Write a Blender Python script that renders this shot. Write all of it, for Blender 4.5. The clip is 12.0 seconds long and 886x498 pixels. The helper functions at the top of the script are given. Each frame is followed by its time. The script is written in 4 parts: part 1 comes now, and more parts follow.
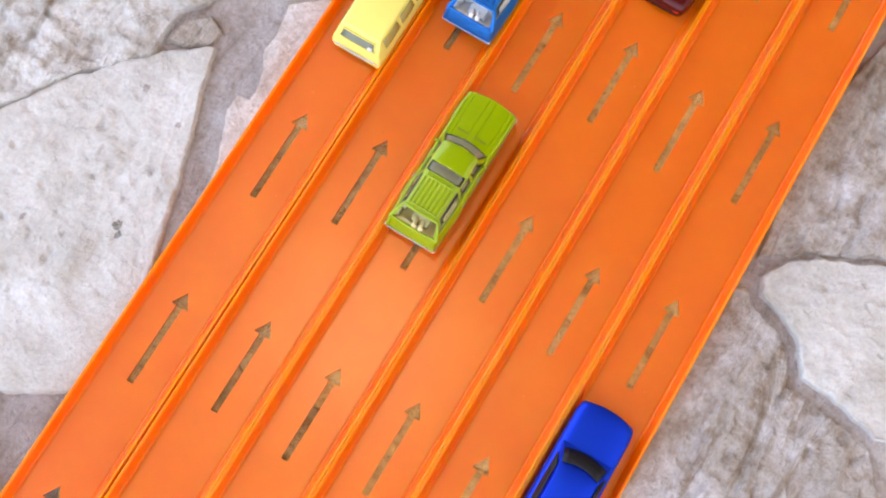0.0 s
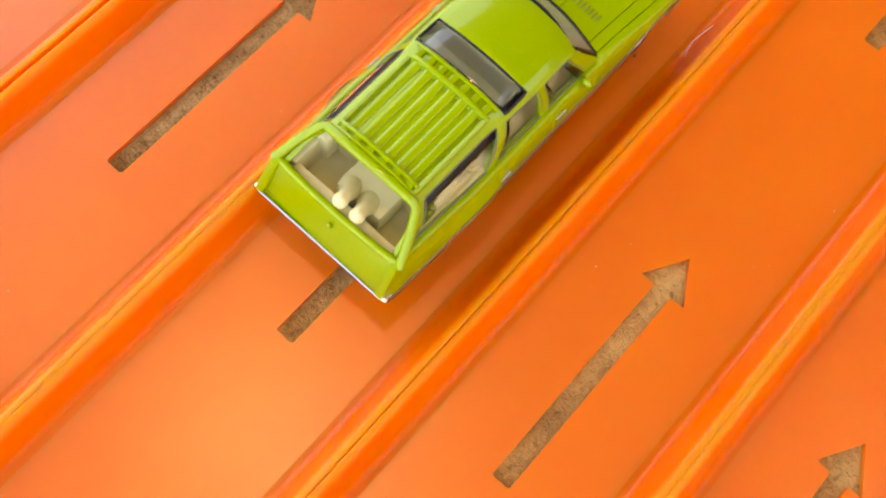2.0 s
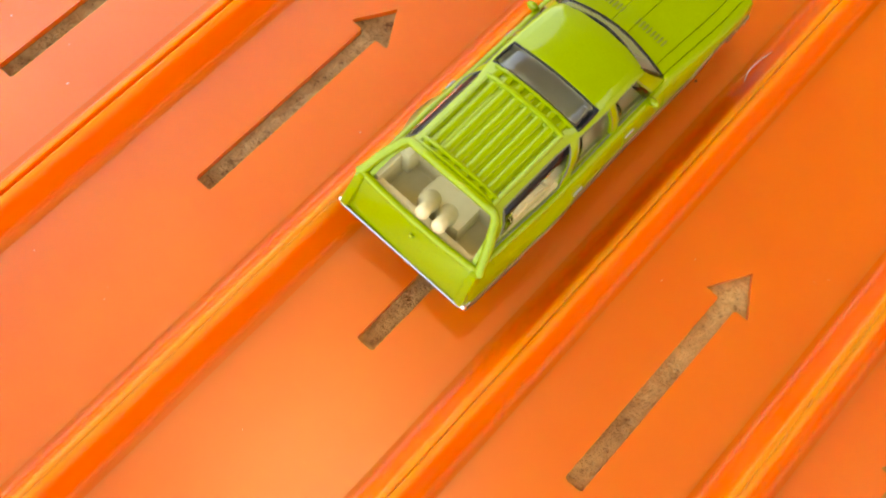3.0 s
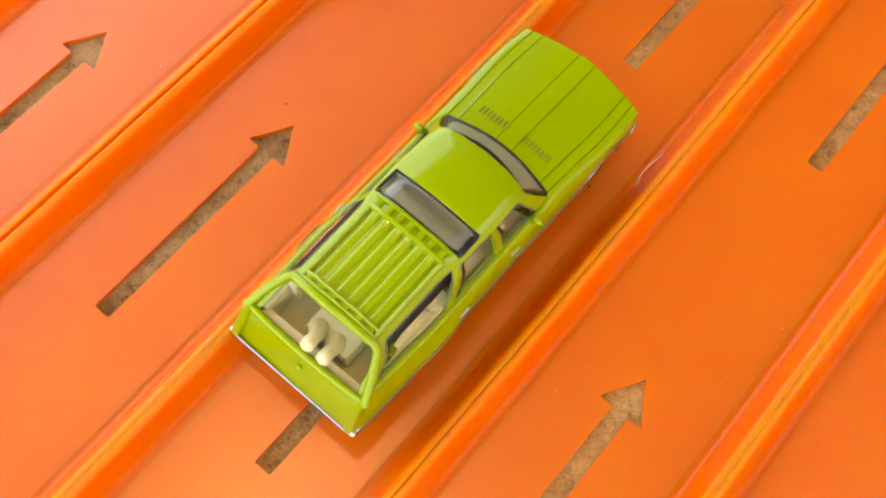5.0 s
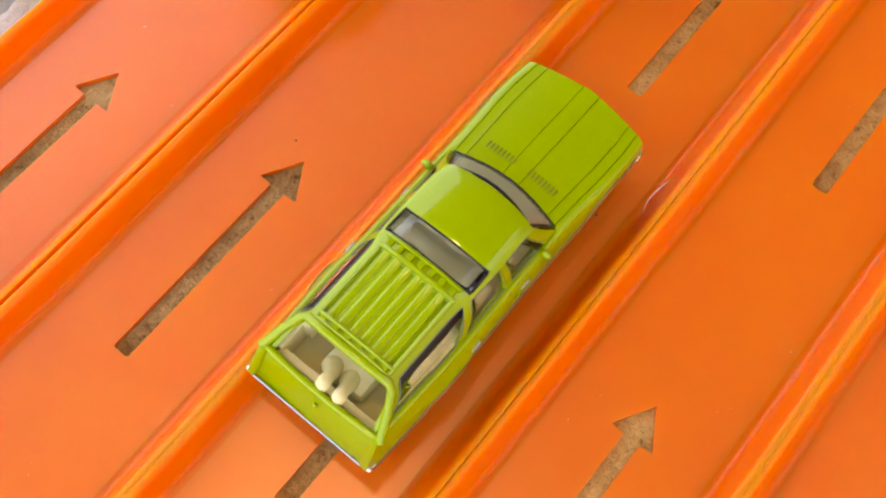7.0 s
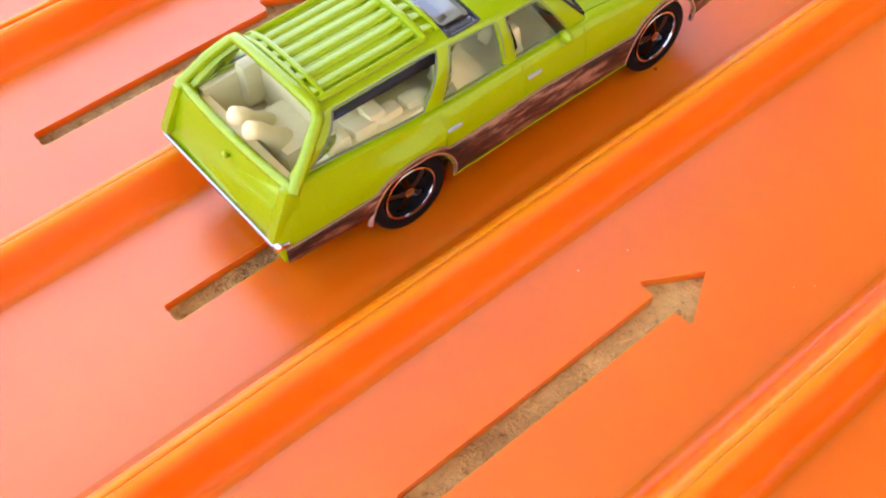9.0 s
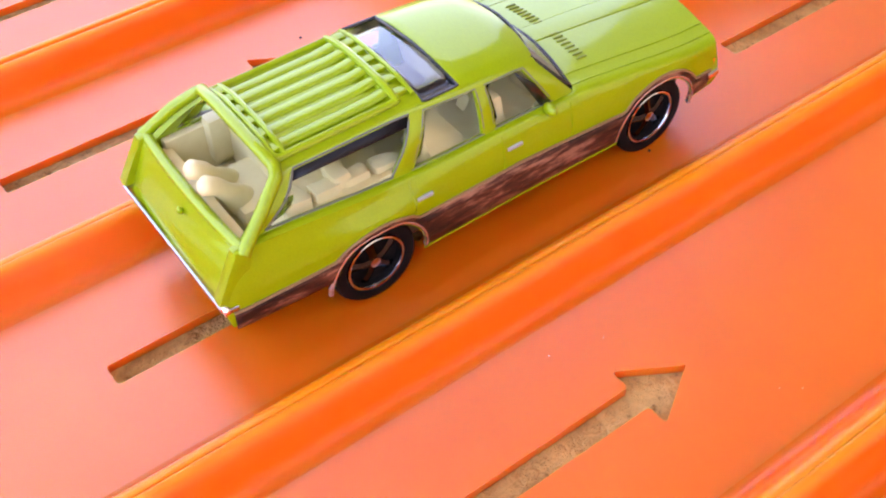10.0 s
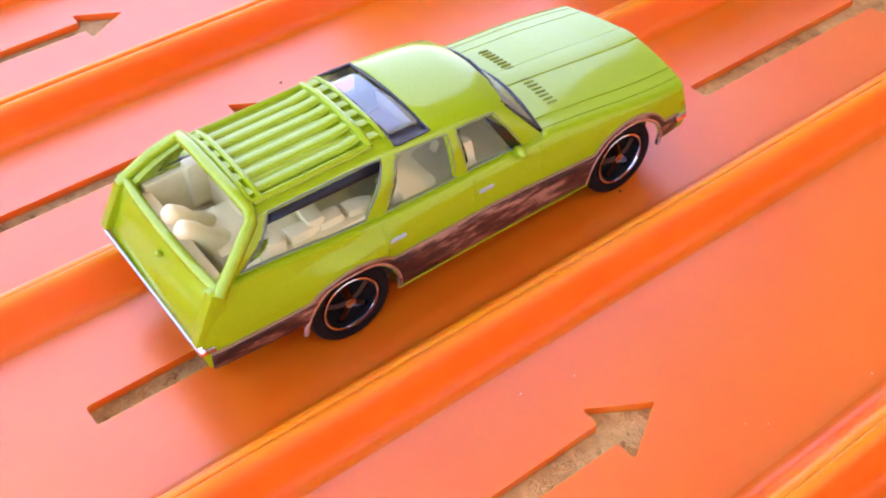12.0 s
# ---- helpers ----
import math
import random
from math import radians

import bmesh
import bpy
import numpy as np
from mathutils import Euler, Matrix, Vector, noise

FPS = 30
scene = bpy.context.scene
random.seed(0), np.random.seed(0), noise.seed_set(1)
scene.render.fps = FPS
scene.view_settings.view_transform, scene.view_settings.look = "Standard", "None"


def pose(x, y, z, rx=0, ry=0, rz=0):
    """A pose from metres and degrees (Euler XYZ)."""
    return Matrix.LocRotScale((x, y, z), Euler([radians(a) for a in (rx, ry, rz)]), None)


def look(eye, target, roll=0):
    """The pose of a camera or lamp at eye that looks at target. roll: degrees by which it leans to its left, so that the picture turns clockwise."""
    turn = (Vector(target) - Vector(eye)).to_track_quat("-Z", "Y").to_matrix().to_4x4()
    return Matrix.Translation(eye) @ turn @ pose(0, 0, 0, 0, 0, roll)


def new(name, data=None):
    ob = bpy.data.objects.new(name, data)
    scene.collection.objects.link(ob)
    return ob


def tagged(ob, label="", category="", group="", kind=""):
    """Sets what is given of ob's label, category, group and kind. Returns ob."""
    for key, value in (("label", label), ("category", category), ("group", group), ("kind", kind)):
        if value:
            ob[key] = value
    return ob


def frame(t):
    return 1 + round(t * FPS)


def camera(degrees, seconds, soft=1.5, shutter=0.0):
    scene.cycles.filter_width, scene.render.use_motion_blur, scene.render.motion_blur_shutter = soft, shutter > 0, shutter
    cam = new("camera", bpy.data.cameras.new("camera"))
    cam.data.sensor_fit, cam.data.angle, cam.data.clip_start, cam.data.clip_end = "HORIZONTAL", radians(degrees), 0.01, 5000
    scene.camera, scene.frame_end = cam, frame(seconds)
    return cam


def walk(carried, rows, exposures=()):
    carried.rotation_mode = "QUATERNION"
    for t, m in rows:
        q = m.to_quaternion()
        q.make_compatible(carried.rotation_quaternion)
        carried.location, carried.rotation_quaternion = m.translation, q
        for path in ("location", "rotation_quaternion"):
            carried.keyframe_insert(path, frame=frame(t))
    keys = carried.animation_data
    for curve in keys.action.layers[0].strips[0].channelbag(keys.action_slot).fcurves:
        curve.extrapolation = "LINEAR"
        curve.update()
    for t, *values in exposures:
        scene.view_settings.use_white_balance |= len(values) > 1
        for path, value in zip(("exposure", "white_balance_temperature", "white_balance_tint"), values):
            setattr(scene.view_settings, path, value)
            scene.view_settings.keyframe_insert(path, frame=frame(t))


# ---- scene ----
# path begin
FOV = 44.000
PATH = [
    (0.0, pose(0.06520, -0.07936, 0.53910, 11.811, -0.613, 31.068)),
    (0.2, pose(0.04679, -0.06371, 0.47685, 12.599, -2.208, 32.482)),
    (0.5, pose(0.03210, -0.03355, 0.37575, 14.302, -2.150, 32.984)),
    (0.7, pose(0.01713, -0.02288, 0.33277, 13.823, -2.306, 33.642)),
    (1.0, pose(0.01856, -0.01303, 0.25780, 15.071, -3.248, 36.729)),
    (1.2, pose(0.01828, -0.01788, 0.24253, 17.109, -4.363, 37.789)),
    (1.5, pose(0.03017, -0.02069, 0.21075, 18.354, -4.106, 40.401)),
    (2.0, pose(0.03602, -0.02390, 0.17787, 18.118, -5.033, 41.349)),
    (2.5, pose(0.03982, -0.03609, 0.17793, 19.689, -4.430, 42.144)),
    (3.0, pose(0.03602, -0.03615, 0.18303, 20.788, -3.654, 42.041)),
    (3.5, pose(0.03563, -0.03213, 0.18431, 21.158, -4.221, 41.774)),
    (3.7, pose(0.03584, -0.02847, 0.18592, 21.261, -4.604, 41.554)),
    (5.3, pose(0.03816, -0.01068, 0.19682, 21.653, -3.169, 39.452)),
    (5.5, pose(0.03668, -0.00977, 0.19937, 21.249, -3.341, 39.178)),
    (6.0, pose(0.03626, -0.01403, 0.20520, 21.731, -2.761, 39.397)),
    (6.5, pose(0.03165, -0.00995, 0.19843, 21.063, -2.659, 39.365)),
    (7.0, pose(0.03477, -0.00861, 0.19964, 21.475, -2.263, 38.948)),
    (7.2, pose(0.03695, -0.00460, 0.19984, 22.080, -1.389, 38.819)),
    (8.8, pose(0.08594, -0.03103, 0.12455, 38.720, 2.685, 49.517)),
    (9.0, pose(0.09100, -0.02210, 0.11654, 38.962, 2.396, 49.905)),
    (9.5, pose(0.08685, -0.01151, 0.10745, 41.527, 1.904, 52.212)),
    (10.0, pose(0.09214, -0.01328, 0.10891, 43.509, 1.207, 53.416)),
    (10.5, pose(0.09353, -0.01262, 0.10895, 44.180, 0.755, 53.127)),
    (11.0, pose(0.09491, -0.01215, 0.11111, 45.267, 1.692, 53.406)),
    (11.5, pose(0.09436, -0.01252, 0.11221, 45.349, 1.295, 52.779)),
    (12.0, pose(0.09524, -0.01221, 0.11161, 45.383, 1.222, 52.927)),
]
# path end
cam = camera(FOV, 12.0, soft=2.1)
EXPOSURES = [(0.0, 2.60, 8100, 18), (0.5, 2.68, 8300, 18), (0.9, 2.62, 9000, 18), (1.3, 2.50, 9600, 18), (2.0, 2.69, 9800, 16), (5.3, 2.64, 10000, 18), (7.2, 2.56, 10000, 18), (8.8, 2.84, 8100, 22), (9.5, 3.0, 7000, 21), (10.0, 2.88, 7300, 32), (10.5, 2.86, 7000, 32), (11.3, 2.88, 6800, 36), (12.0, 2.88, 6800, 35)]
walk(cam, PATH, EXPOSURES)

# ---------------------------------------------------------------- light
world = bpy.data.worlds.new("sky")
scene.world = world
world.use_nodes = True
wn = world.node_tree.nodes
sky = wn.new("ShaderNodeTexSky")
sky.sky_type = "NISHITA"
sky.sun_disc = False
SUN_EL, SUN_AZ = 84.0, -80.0       # height, and bearing from +y towards +x
sky.sun_elevation = radians(SUN_EL)
sky.sun_rotation = radians(SUN_AZ)
sky.air_density, sky.dust_density, sky.ozone_density = 1.0, 1.5, 1.0
wn["Background"].inputs["Strength"].default_value = 0.15
world.node_tree.links.new(sky.outputs[0], wn["Background"].inputs["Color"])

sun = bpy.data.lights.new("sun", "SUN")
sun.energy, sun.angle, sun.color = 2.0, radians(0.6), (1.0, 0.96, 0.9)
sd = Vector((math.sin(radians(SUN_AZ)) * math.cos(radians(SUN_EL)), math.cos(radians(SUN_AZ)) * math.cos(radians(SUN_EL)), math.sin(radians(SUN_EL))))
new("sun", sun).matrix_world = look(sd * 5, (0, 0, 0))

# ---------------------------------------------------------------- materials
def material(name, colour, rough=0.5, metal=0.0, coat=0.0, spec=0.5, coat_rough=0.05):
    m = bpy.data.materials.new(name)
    m.use_nodes = True
    b = m.node_tree.nodes["Principled BSDF"]
    b.inputs["Base Color"].default_value = (*colour, 1)
    b.inputs["Roughness"].default_value = rough
    b.inputs["Metallic"].default_value = metal
    b.inputs["Coat Weight"].default_value = coat
    b.inputs["Coat Roughness"].default_value = coat_rough
    b.inputs["Specular IOR Level"].default_value = spec
    return m


def node(m, kind, **values):
    n = m.node_tree.nodes.new(kind)
    for key, value in values.items():
        n.inputs[key.replace("_", " ")].default_value = value
    return n


def link(m, a, b):
    m.node_tree.links.new(a, b)


def noise_of(m, scale, detail=4.0, rough=0.55, stretch=(1, 1, 1)):
    """A noise in object space, its scale in metres."""
    c = m.node_tree.nodes.new("ShaderNodeTexCoord")
    mp = m.node_tree.nodes.new("ShaderNodeMapping")
    mp.inputs["Scale"].default_value = stretch
    link(m, c.outputs["Object"], mp.inputs["Vector"])
    n = node(m, "ShaderNodeTexNoise", Scale=1.0 / scale, Detail=detail, Roughness=rough)
    link(m, mp.outputs["Vector"], n.inputs["Vector"])
    return n


def ramp_of(m, source, stops):
    r = m.node_tree.nodes.new("ShaderNodeValToRGB")
    while len(r.color_ramp.elements) < len(stops):
        r.color_ramp.elements.new(0.5)
    for e, (at, c) in zip(r.color_ramp.elements, stops):
        e.position, e.color = at, (*c, 1)
    link(m, source, r.inputs["Fac"])
    return r


def mixed(m, fac, a, b, mode="MIX"):
    n = m.node_tree.nodes.new("ShaderNodeMix")
    n.data_type, n.blend_type = "RGBA", mode
    for socket, v in ((n.inputs[0], fac), (n.inputs[6], a), (n.inputs[7], b)):
        if isinstance(v, bpy.types.NodeSocket):
            link(m, v, socket)
        else:
            socket.default_value = v if isinstance(v, float) else (*v, 1)
    return n.outputs[2]


def bump_of(m, source, strength, distance):
    b = node(m, "ShaderNodeBump", Strength=strength, Distance=distance)
    link(m, source, b.inputs["Height"])
    link(m, b.outputs["Normal"], m.node_tree.nodes["Principled BSDF"].inputs["Normal"])
    return b


def socket_of(m, name):
    return m.node_tree.nodes["Principled BSDF"].inputs[name]


# moulded orange plastic: slight mottling, faint scuffs along the lane
def orange_plastic(name, low, high, spec, crest_glow=None):
    m = material(name, low, 0.3, spec=spec)
    pn = noise_of(m, 0.03, 3)
    pc = ramp_of(m, pn.outputs["Fac"], [(0.3, low), (0.7, high)])
    link(m, pc.outputs["Color"], socket_of(m, "Base Color"))
    if crest_glow:
        # light through a rail's thin crest, painted yellower 19 to 20 mm off the lane's middle
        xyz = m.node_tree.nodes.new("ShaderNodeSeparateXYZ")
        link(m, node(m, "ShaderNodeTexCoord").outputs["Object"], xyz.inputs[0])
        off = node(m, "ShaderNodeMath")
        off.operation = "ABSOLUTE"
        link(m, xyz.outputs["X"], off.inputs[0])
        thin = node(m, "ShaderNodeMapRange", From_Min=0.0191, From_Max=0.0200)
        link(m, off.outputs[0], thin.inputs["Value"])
        link(m, mixed(m, thin.outputs["Result"], pc.outputs["Color"], crest_glow), socket_of(m, "Base Color"))
    ps = noise_of(m, 0.004, 3, stretch=(1, 0.3, 1))
    pr = ramp_of(m, ps.outputs["Fac"], [(0.3, (0.29,) * 3), (0.75, (0.32,) * 3)])
    link(m, pr.outputs["Color"], socket_of(m, "Roughness"))
    pb = noise_of(m, 0.008, 2, stretch=(1, 0.4, 1))
    bump_of(m, pb.outputs["Fac"], 0.03, 0.0003)
    socket_of(m, "Subsurface Weight").default_value = 0.85
    socket_of(m, "Subsurface Radius").default_value = (1.0, 0.45, 0.1)
    socket_of(m, "Subsurface Scale").default_value = 0.004
    return m


plastic = orange_plastic("orange_plastic", (0.80, 0.132, 0.003), (0.86, 0.158, 0.005), 0.8)
# the floor's plastic again, tinted redder for shaded sides, yellower for the lit crest
rail_plastic = orange_plastic("lit_crest_orange_plastic", (0.83, 0.122, 0.003), (0.89, 0.148, 0.005), 0.3, (0.95, 0.222, 0.006))


def stone_material(name, stops, tint, streaks=0.5, speck=(0.30, 0.23, 0.16), speck_at=0.34, bump=0.009):
    m = material(name, (0.5, 0.45, 0.4), 0.8, spec=0.25)
    big, fine, grit = noise_of(m, 0.06, 6, 0.65), noise_of(m, 0.012, 8, 0.7), noise_of(m, 0.0022, 5, 0.75)
    c = ramp_of(m, big.outputs["Fac"], [(p, tuple(min(1.0, 1.04 * v) for v in col)) for p, col in stops])
    c2 = ramp_of(m, fine.outputs["Fac"], [(0.32, tint), (0.52, (0.92,) * 3), (0.75, (1.08,) * 3)])
    c3 = ramp_of(m, grit.outputs["Fac"], [(speck_at, speck), (speck_at + 0.1, (0.90,) * 3), (0.5, (0.98,) * 3), (0.75, (1.14,) * 3)])
    streak = noise_of(m, 0.020, 6, 0.6, (1.0, 0.22, 1.0))
    streak.inputs["Distortion"].default_value = 1.6
    c4 = ramp_of(m, streak.outputs["Fac"], [(0.36, tint), (0.47, (0.95,) * 3), (0.62, (1.0, 1.0, 1.02)), (0.72, (1.15, 1.16, 1.2))])
    both = mixed(m, 1.0, mixed(m, 1.0, c.outputs["Color"], c2.outputs["Color"], "MULTIPLY"), c3.outputs["Color"], "MULTIPLY")
    both = mixed(m, streaks, both, mixed(m, 1.0, both, c4.outputs["Color"], "MULTIPLY"))
    link(m, both, socket_of(m, "Base Color"))
    h = node(m, "ShaderNodeMath", )
    h.operation = "MULTIPLY_ADD"
    link(m, grit.outputs["Fac"], h.inputs[0])
    h.inputs[1].default_value = 0.25
    rough_sum = node(m, "ShaderNodeMath")
    rough_sum.operation = "MULTIPLY_ADD"
    link(m, streak.outputs["Fac"], rough_sum.inputs[0])
    rough_sum.inputs[1].default_value = 1.6 * streaks
    link(m, fine.outputs["Fac"], rough_sum.inputs[2])
    link(m, rough_sum.outputs[0], h.inputs[2])
    bump_of(m, h.outputs[0], 0.9, bump)
    return m


pale_stone = stone_material("pale_flagstone", [(0.32, (0.45, 0.43, 0.37)), (0.5, (0.575, 0.56, 0.51)), (0.68, (0.69, 0.685, 0.65))], (0.90, 0.88, 0.85), 0.3, (0.78, 0.75, 0.72), 0.29, 0.003)
# darker streak tint stands in for the shade between the ripples
rippled_stone = stone_material("rippled_flagstone", [(0.30, (0.58, 0.54, 0.47)), (0.5, (0.76, 0.74, 0.68)), (0.7, (0.90, 0.90, 0.87))], (0.56, 0.49, 0.42), 0.8, (0.7, 0.65, 0.6), 0.27, 0.007)
pink_stone = stone_material("pinkish_flagstone", [(0.30, (0.70, 0.60, 0.53)), (0.5, (0.86, 0.78, 0.71)), (0.7, (0.94, 0.88, 0.83))], (0.70, 0.62, 0.55), 0.4, (0.6, 0.55, 0.5), 0.28)
tan_stone = stone_material("tan_flagstone", [(0.30, (0.36, 0.29, 0.23)), (0.48, (0.53, 0.47, 0.40)), (0.63, (0.74, 0.72, 0.70))], (0.58, 0.48, 0.39), 0.9, (0.62, 0.56, 0.50), 0.29, 0.007)
# sand colour pushed to orange for the light bounced off the slot walls
sand_bounce_stone = stone_material("sandy_bounce_flagstone", [(0.34, (0.58, 0.30, 0.10)), (0.5, (0.86, 0.49, 0.16)), (0.66, (0.97, 0.64, 0.25))], (0.52, 0.40, 0.28), 0.3, (0.40, 0.28, 0.16), 0.31)
brown_stone = stone_material("brown_flagstone", [(0.34, (0.22, 0.12, 0.05)), (0.5, (0.58, 0.35, 0.14)), (0.66, (0.80, 0.54, 0.25))], (0.52, 0.36, 0.22), 0.4, (0.35, 0.26, 0.17), 0.34)
mortar = stone_material("grey_mortar", [(0.30, (0.44, 0.38, 0.34)), (0.5, (0.56, 0.50, 0.46)), (0.7, (0.66, 0.63, 0.60))], (0.70, 0.63, 0.56), 0.6, (0.6, 0.56, 0.52), 0.3)
mortar_dark = stone_material("dark_pit", [(0.3, (0.26, 0.26, 0.21)), (0.5, (0.38, 0.38, 0.33)), (0.7, (0.55, 0.54, 0.50))], (0.7, 0.66, 0.6))
cream_plaster = material("cream_plaster", (0.72, 0.63, 0.48), 0.9)
tan_plaster = material("tan_plaster", (0.21, 0.165, 0.115), 0.9)
shade_board = material("shade_board", (0.26, 0.17, 0.09), 0.8)
lamp_metal = material("white_enamel", (0.75, 0.74, 0.70), 0.4)
lamp_glow = material("lit_frosted_glass", (0.9, 0.85, 0.75), 0.5)
socket_of(lamp_glow, "Emission Color").default_value = (1.0, 0.80, 0.50, 1)
socket_of(lamp_glow, "Emission Strength").default_value = 8.0


def paint_material(name, colour, metal=0.35, rough=0.32, coat=0.6):
    m = material(name, colour, rough, metal, coat, coat_rough=0.06)
    flake = noise_of(m, 0.00025, 2, 0.6)
    low, high = tuple(c * 0.95 for c in colour), tuple(min(1.0, c * 1.05) for c in colour)
    link(m, ramp_of(m, flake.outputs["Fac"], [(0.3, low), (0.7, high)]).outputs["Color"], socket_of(m, "Base Color"))
    peel = noise_of(m, 0.0011, 2)
    bump_of(m, peel.outputs["Fac"], 0.06, 0.0003)
    return m


lime = paint_material("lime_green_paint", (0.238, 0.352, 0.002), 0.12, 0.36, 0.75)
blue_paint = paint_material("bright_blue_paint", (0.0, 0.15, 0.50), 0.7, 0.45, 0.0)
socket_of(lime, "Specular IOR Level").default_value = 0.12
socket_of(lime, "Coat Roughness").default_value = 0.09
navy_paint = paint_material("deep_blue_paint", (0.0, 0.045, 0.62), 0.9, 0.45, 0.0)
socket_of(navy_paint, "Specular IOR Level").default_value = 0.15
socket_of(blue_paint, "Specular IOR Level").default_value = 0.2
yellow_paint = paint_material("lemon_yellow_paint", (0.74, 0.66, 0.15), 0.0, 0.4, 0.25)
red_paint = paint_material("dark_red_paint", (0.075, 0.001, 0.001), 0.2, 0.25, 0.3)
socket_of(red_paint, "Specular IOR Level").default_value = 0.2
chrome = material("chrome", (0.82, 0.83, 0.85), 0.09, 1.0)
pewter = material("pewter_trim", (0.60, 0.61, 0.64), 0.22, 0.9)
silver_paint = material("silver_paint", (0.36, 0.41, 0.45), 0.35, 0.25)
wheel_chrome = material("thin_wheel_chrome", (0.50, 0.50, 0.53), 0.12, 1.0)
worn_chrome = material("worn_chrome", (0.44, 0.45, 0.50), 0.22, 1.0)
smoked_chrome = material("smoked_chrome", (0.04, 0.038, 0.04), 0.2, 1.0)
dark_chrome = material("black_gloss_plastic", (0.004, 0.004, 0.004), 0.35, spec=0.2)
tyre_black = material("black_tyre_plastic", (0.006, 0.005, 0.005), 0.6, spec=0.12)
gasket_black = material("black_gasket", (0.015, 0.017, 0.02), 0.22)
edge_shade_grey = material("grey_window_edge", (0.12, 0.13, 0.10), 0.4)
under_black = material("black_chassis", (0.02, 0.018, 0.018), 0.5)
cream = material("cream_interior_plastic", (0.66, 0.58, 0.42), 0.42)
cn = noise_of(cream, 0.004, 3)
link(cream, ramp_of(cream, cn.outputs["Fac"], [(0.3, (0.64, 0.57, 0.29)), (0.7, (0.73, 0.66, 0.36))]).outputs["Color"], socket_of(cream, "Base Color"))
white_plastic = material("white_interior_plastic", (0.70, 0.72, 0.70), 0.42)
slot_shade = material("painted_slot_shade", (0.16, 0.21, 0.006), 0.6)
red_lens = material("red_lens", (0.55, 0.02, 0.01), 0.2)
lint_white = material("white_lint", (0.8, 0.74, 0.68), 0.7)
speck_black = material("black_speck", (0.03, 0.02, 0.02), 0.7)
tan_trim = material("tan_trim_line", (0.24, 0.14, 0.06), 0.4)

wood = material("printed_wood_panel", (0.12, 0.045, 0.02), 0.5, spec=0.3)
wg = noise_of(wood, 0.0022, 7, 0.75, (1, 0.22, 1.0))
wc = ramp_of(wood, wg.outputs["Fac"], [(0.42, (0.016, 0.006, 0.004)), (0.52, (0.085, 0.024, 0.012)), (0.62, (0.32, 0.15, 0.09))])
link(wood, wc.outputs["Color"], socket_of(wood, "Base Color"))


def glass_material(name, tint, rough=0.03):
    m = material(name, tint, rough)
    socket_of(m, "Transmission Weight").default_value = 1.0
    socket_of(m, "IOR").default_value = 1.45
    return m


smoke_glass = glass_material("blue_grey_glass", (0.68, 0.78, 0.95), 0.06)
socket_of(smoke_glass, "Coat Weight").default_value = 0.6
screen_glass = glass_material("olive_grey_glass", (0.42, 0.42, 0.33), 0.08)
socket_of(screen_glass, "Transmission Weight").default_value = 0.5
dark_glass = glass_material("dark_tinted_glass", (0.10, 0.11, 0.14))
clear_glass = glass_material("clear_glass", (0.95, 0.96, 0.96))
socket_of(clear_glass, "IOR").default_value = 1.15
grey_glass = material("grey_window_plastic", (0.15, 0.17, 0.13), 0.3)
olive_glass = material("olive_window_plastic", (0.34, 0.29, 0.09), 0.2)
black_glass = material("black_window_plastic", (0.006, 0.007, 0.009), 0.35, spec=0.25)

# ---------------------------------------------------------------- mesh helpers (millimetres in, metres out)
MM = 0.001


def finish(bm, sharp=35.0, scale=MM):
    bmesh.ops.remove_doubles(bm, verts=bm.verts, dist=1e-5 if scale == 1 else 0.002)
    bmesh.ops.recalc_face_normals(bm, faces=bm.faces)
    bmesh.ops.scale(bm, vec=(scale,) * 3, verts=bm.verts)
    me = bpy.data.meshes.new("mesh")
    bm.to_mesh(me)
    bm.free()
    for p in me.polygons:
        p.use_smooth = True
    me.set_sharp_from_angle(angle=radians(sharp))
    return me


def part(name, bm, mat, parent, label="", sharp=35.0):
    me = finish(bm, sharp)
    me.name = name
    me.materials.append(mat)
    ob = new(name, me)
    ob.parent = parent
    if label:
        tagged(ob, label)
    return ob


def thing(name, at, label, category, group="", kind=""):
    ob = new(name)
    ob.empty_display_size = 0.01
    ob.matrix_basis = at
    return tagged(ob, label, category, group, kind)


def soften(ob, width=0.25, segments=2, angle=40):
    mod = ob.modifiers.new("edge", "BEVEL")
    mod.width, mod.segments, mod.limit_method, mod.angle_limit = width * MM, segments, "ANGLE", radians(angle)
    mod.harden_normals = False
    return ob


def thicken(ob, depth, offset=-1.0):
    mod = ob.modifiers.new("thickness", "SOLIDIFY")
    mod.thickness, mod.offset = depth * MM, offset
    return ob


def grid_faces(bm, rows, close=False):
    """Quads between rows of points."""
    vs = [[bm.verts.new(p) for p in row] for row in rows]
    for a, b in zip(vs, vs[1:]):
        n = len(a)
        for i in range(n if close else n - 1):
            j = (i + 1) % n
            bm.faces.new((a[i], a[j], b[j], b[i]))
    return vs


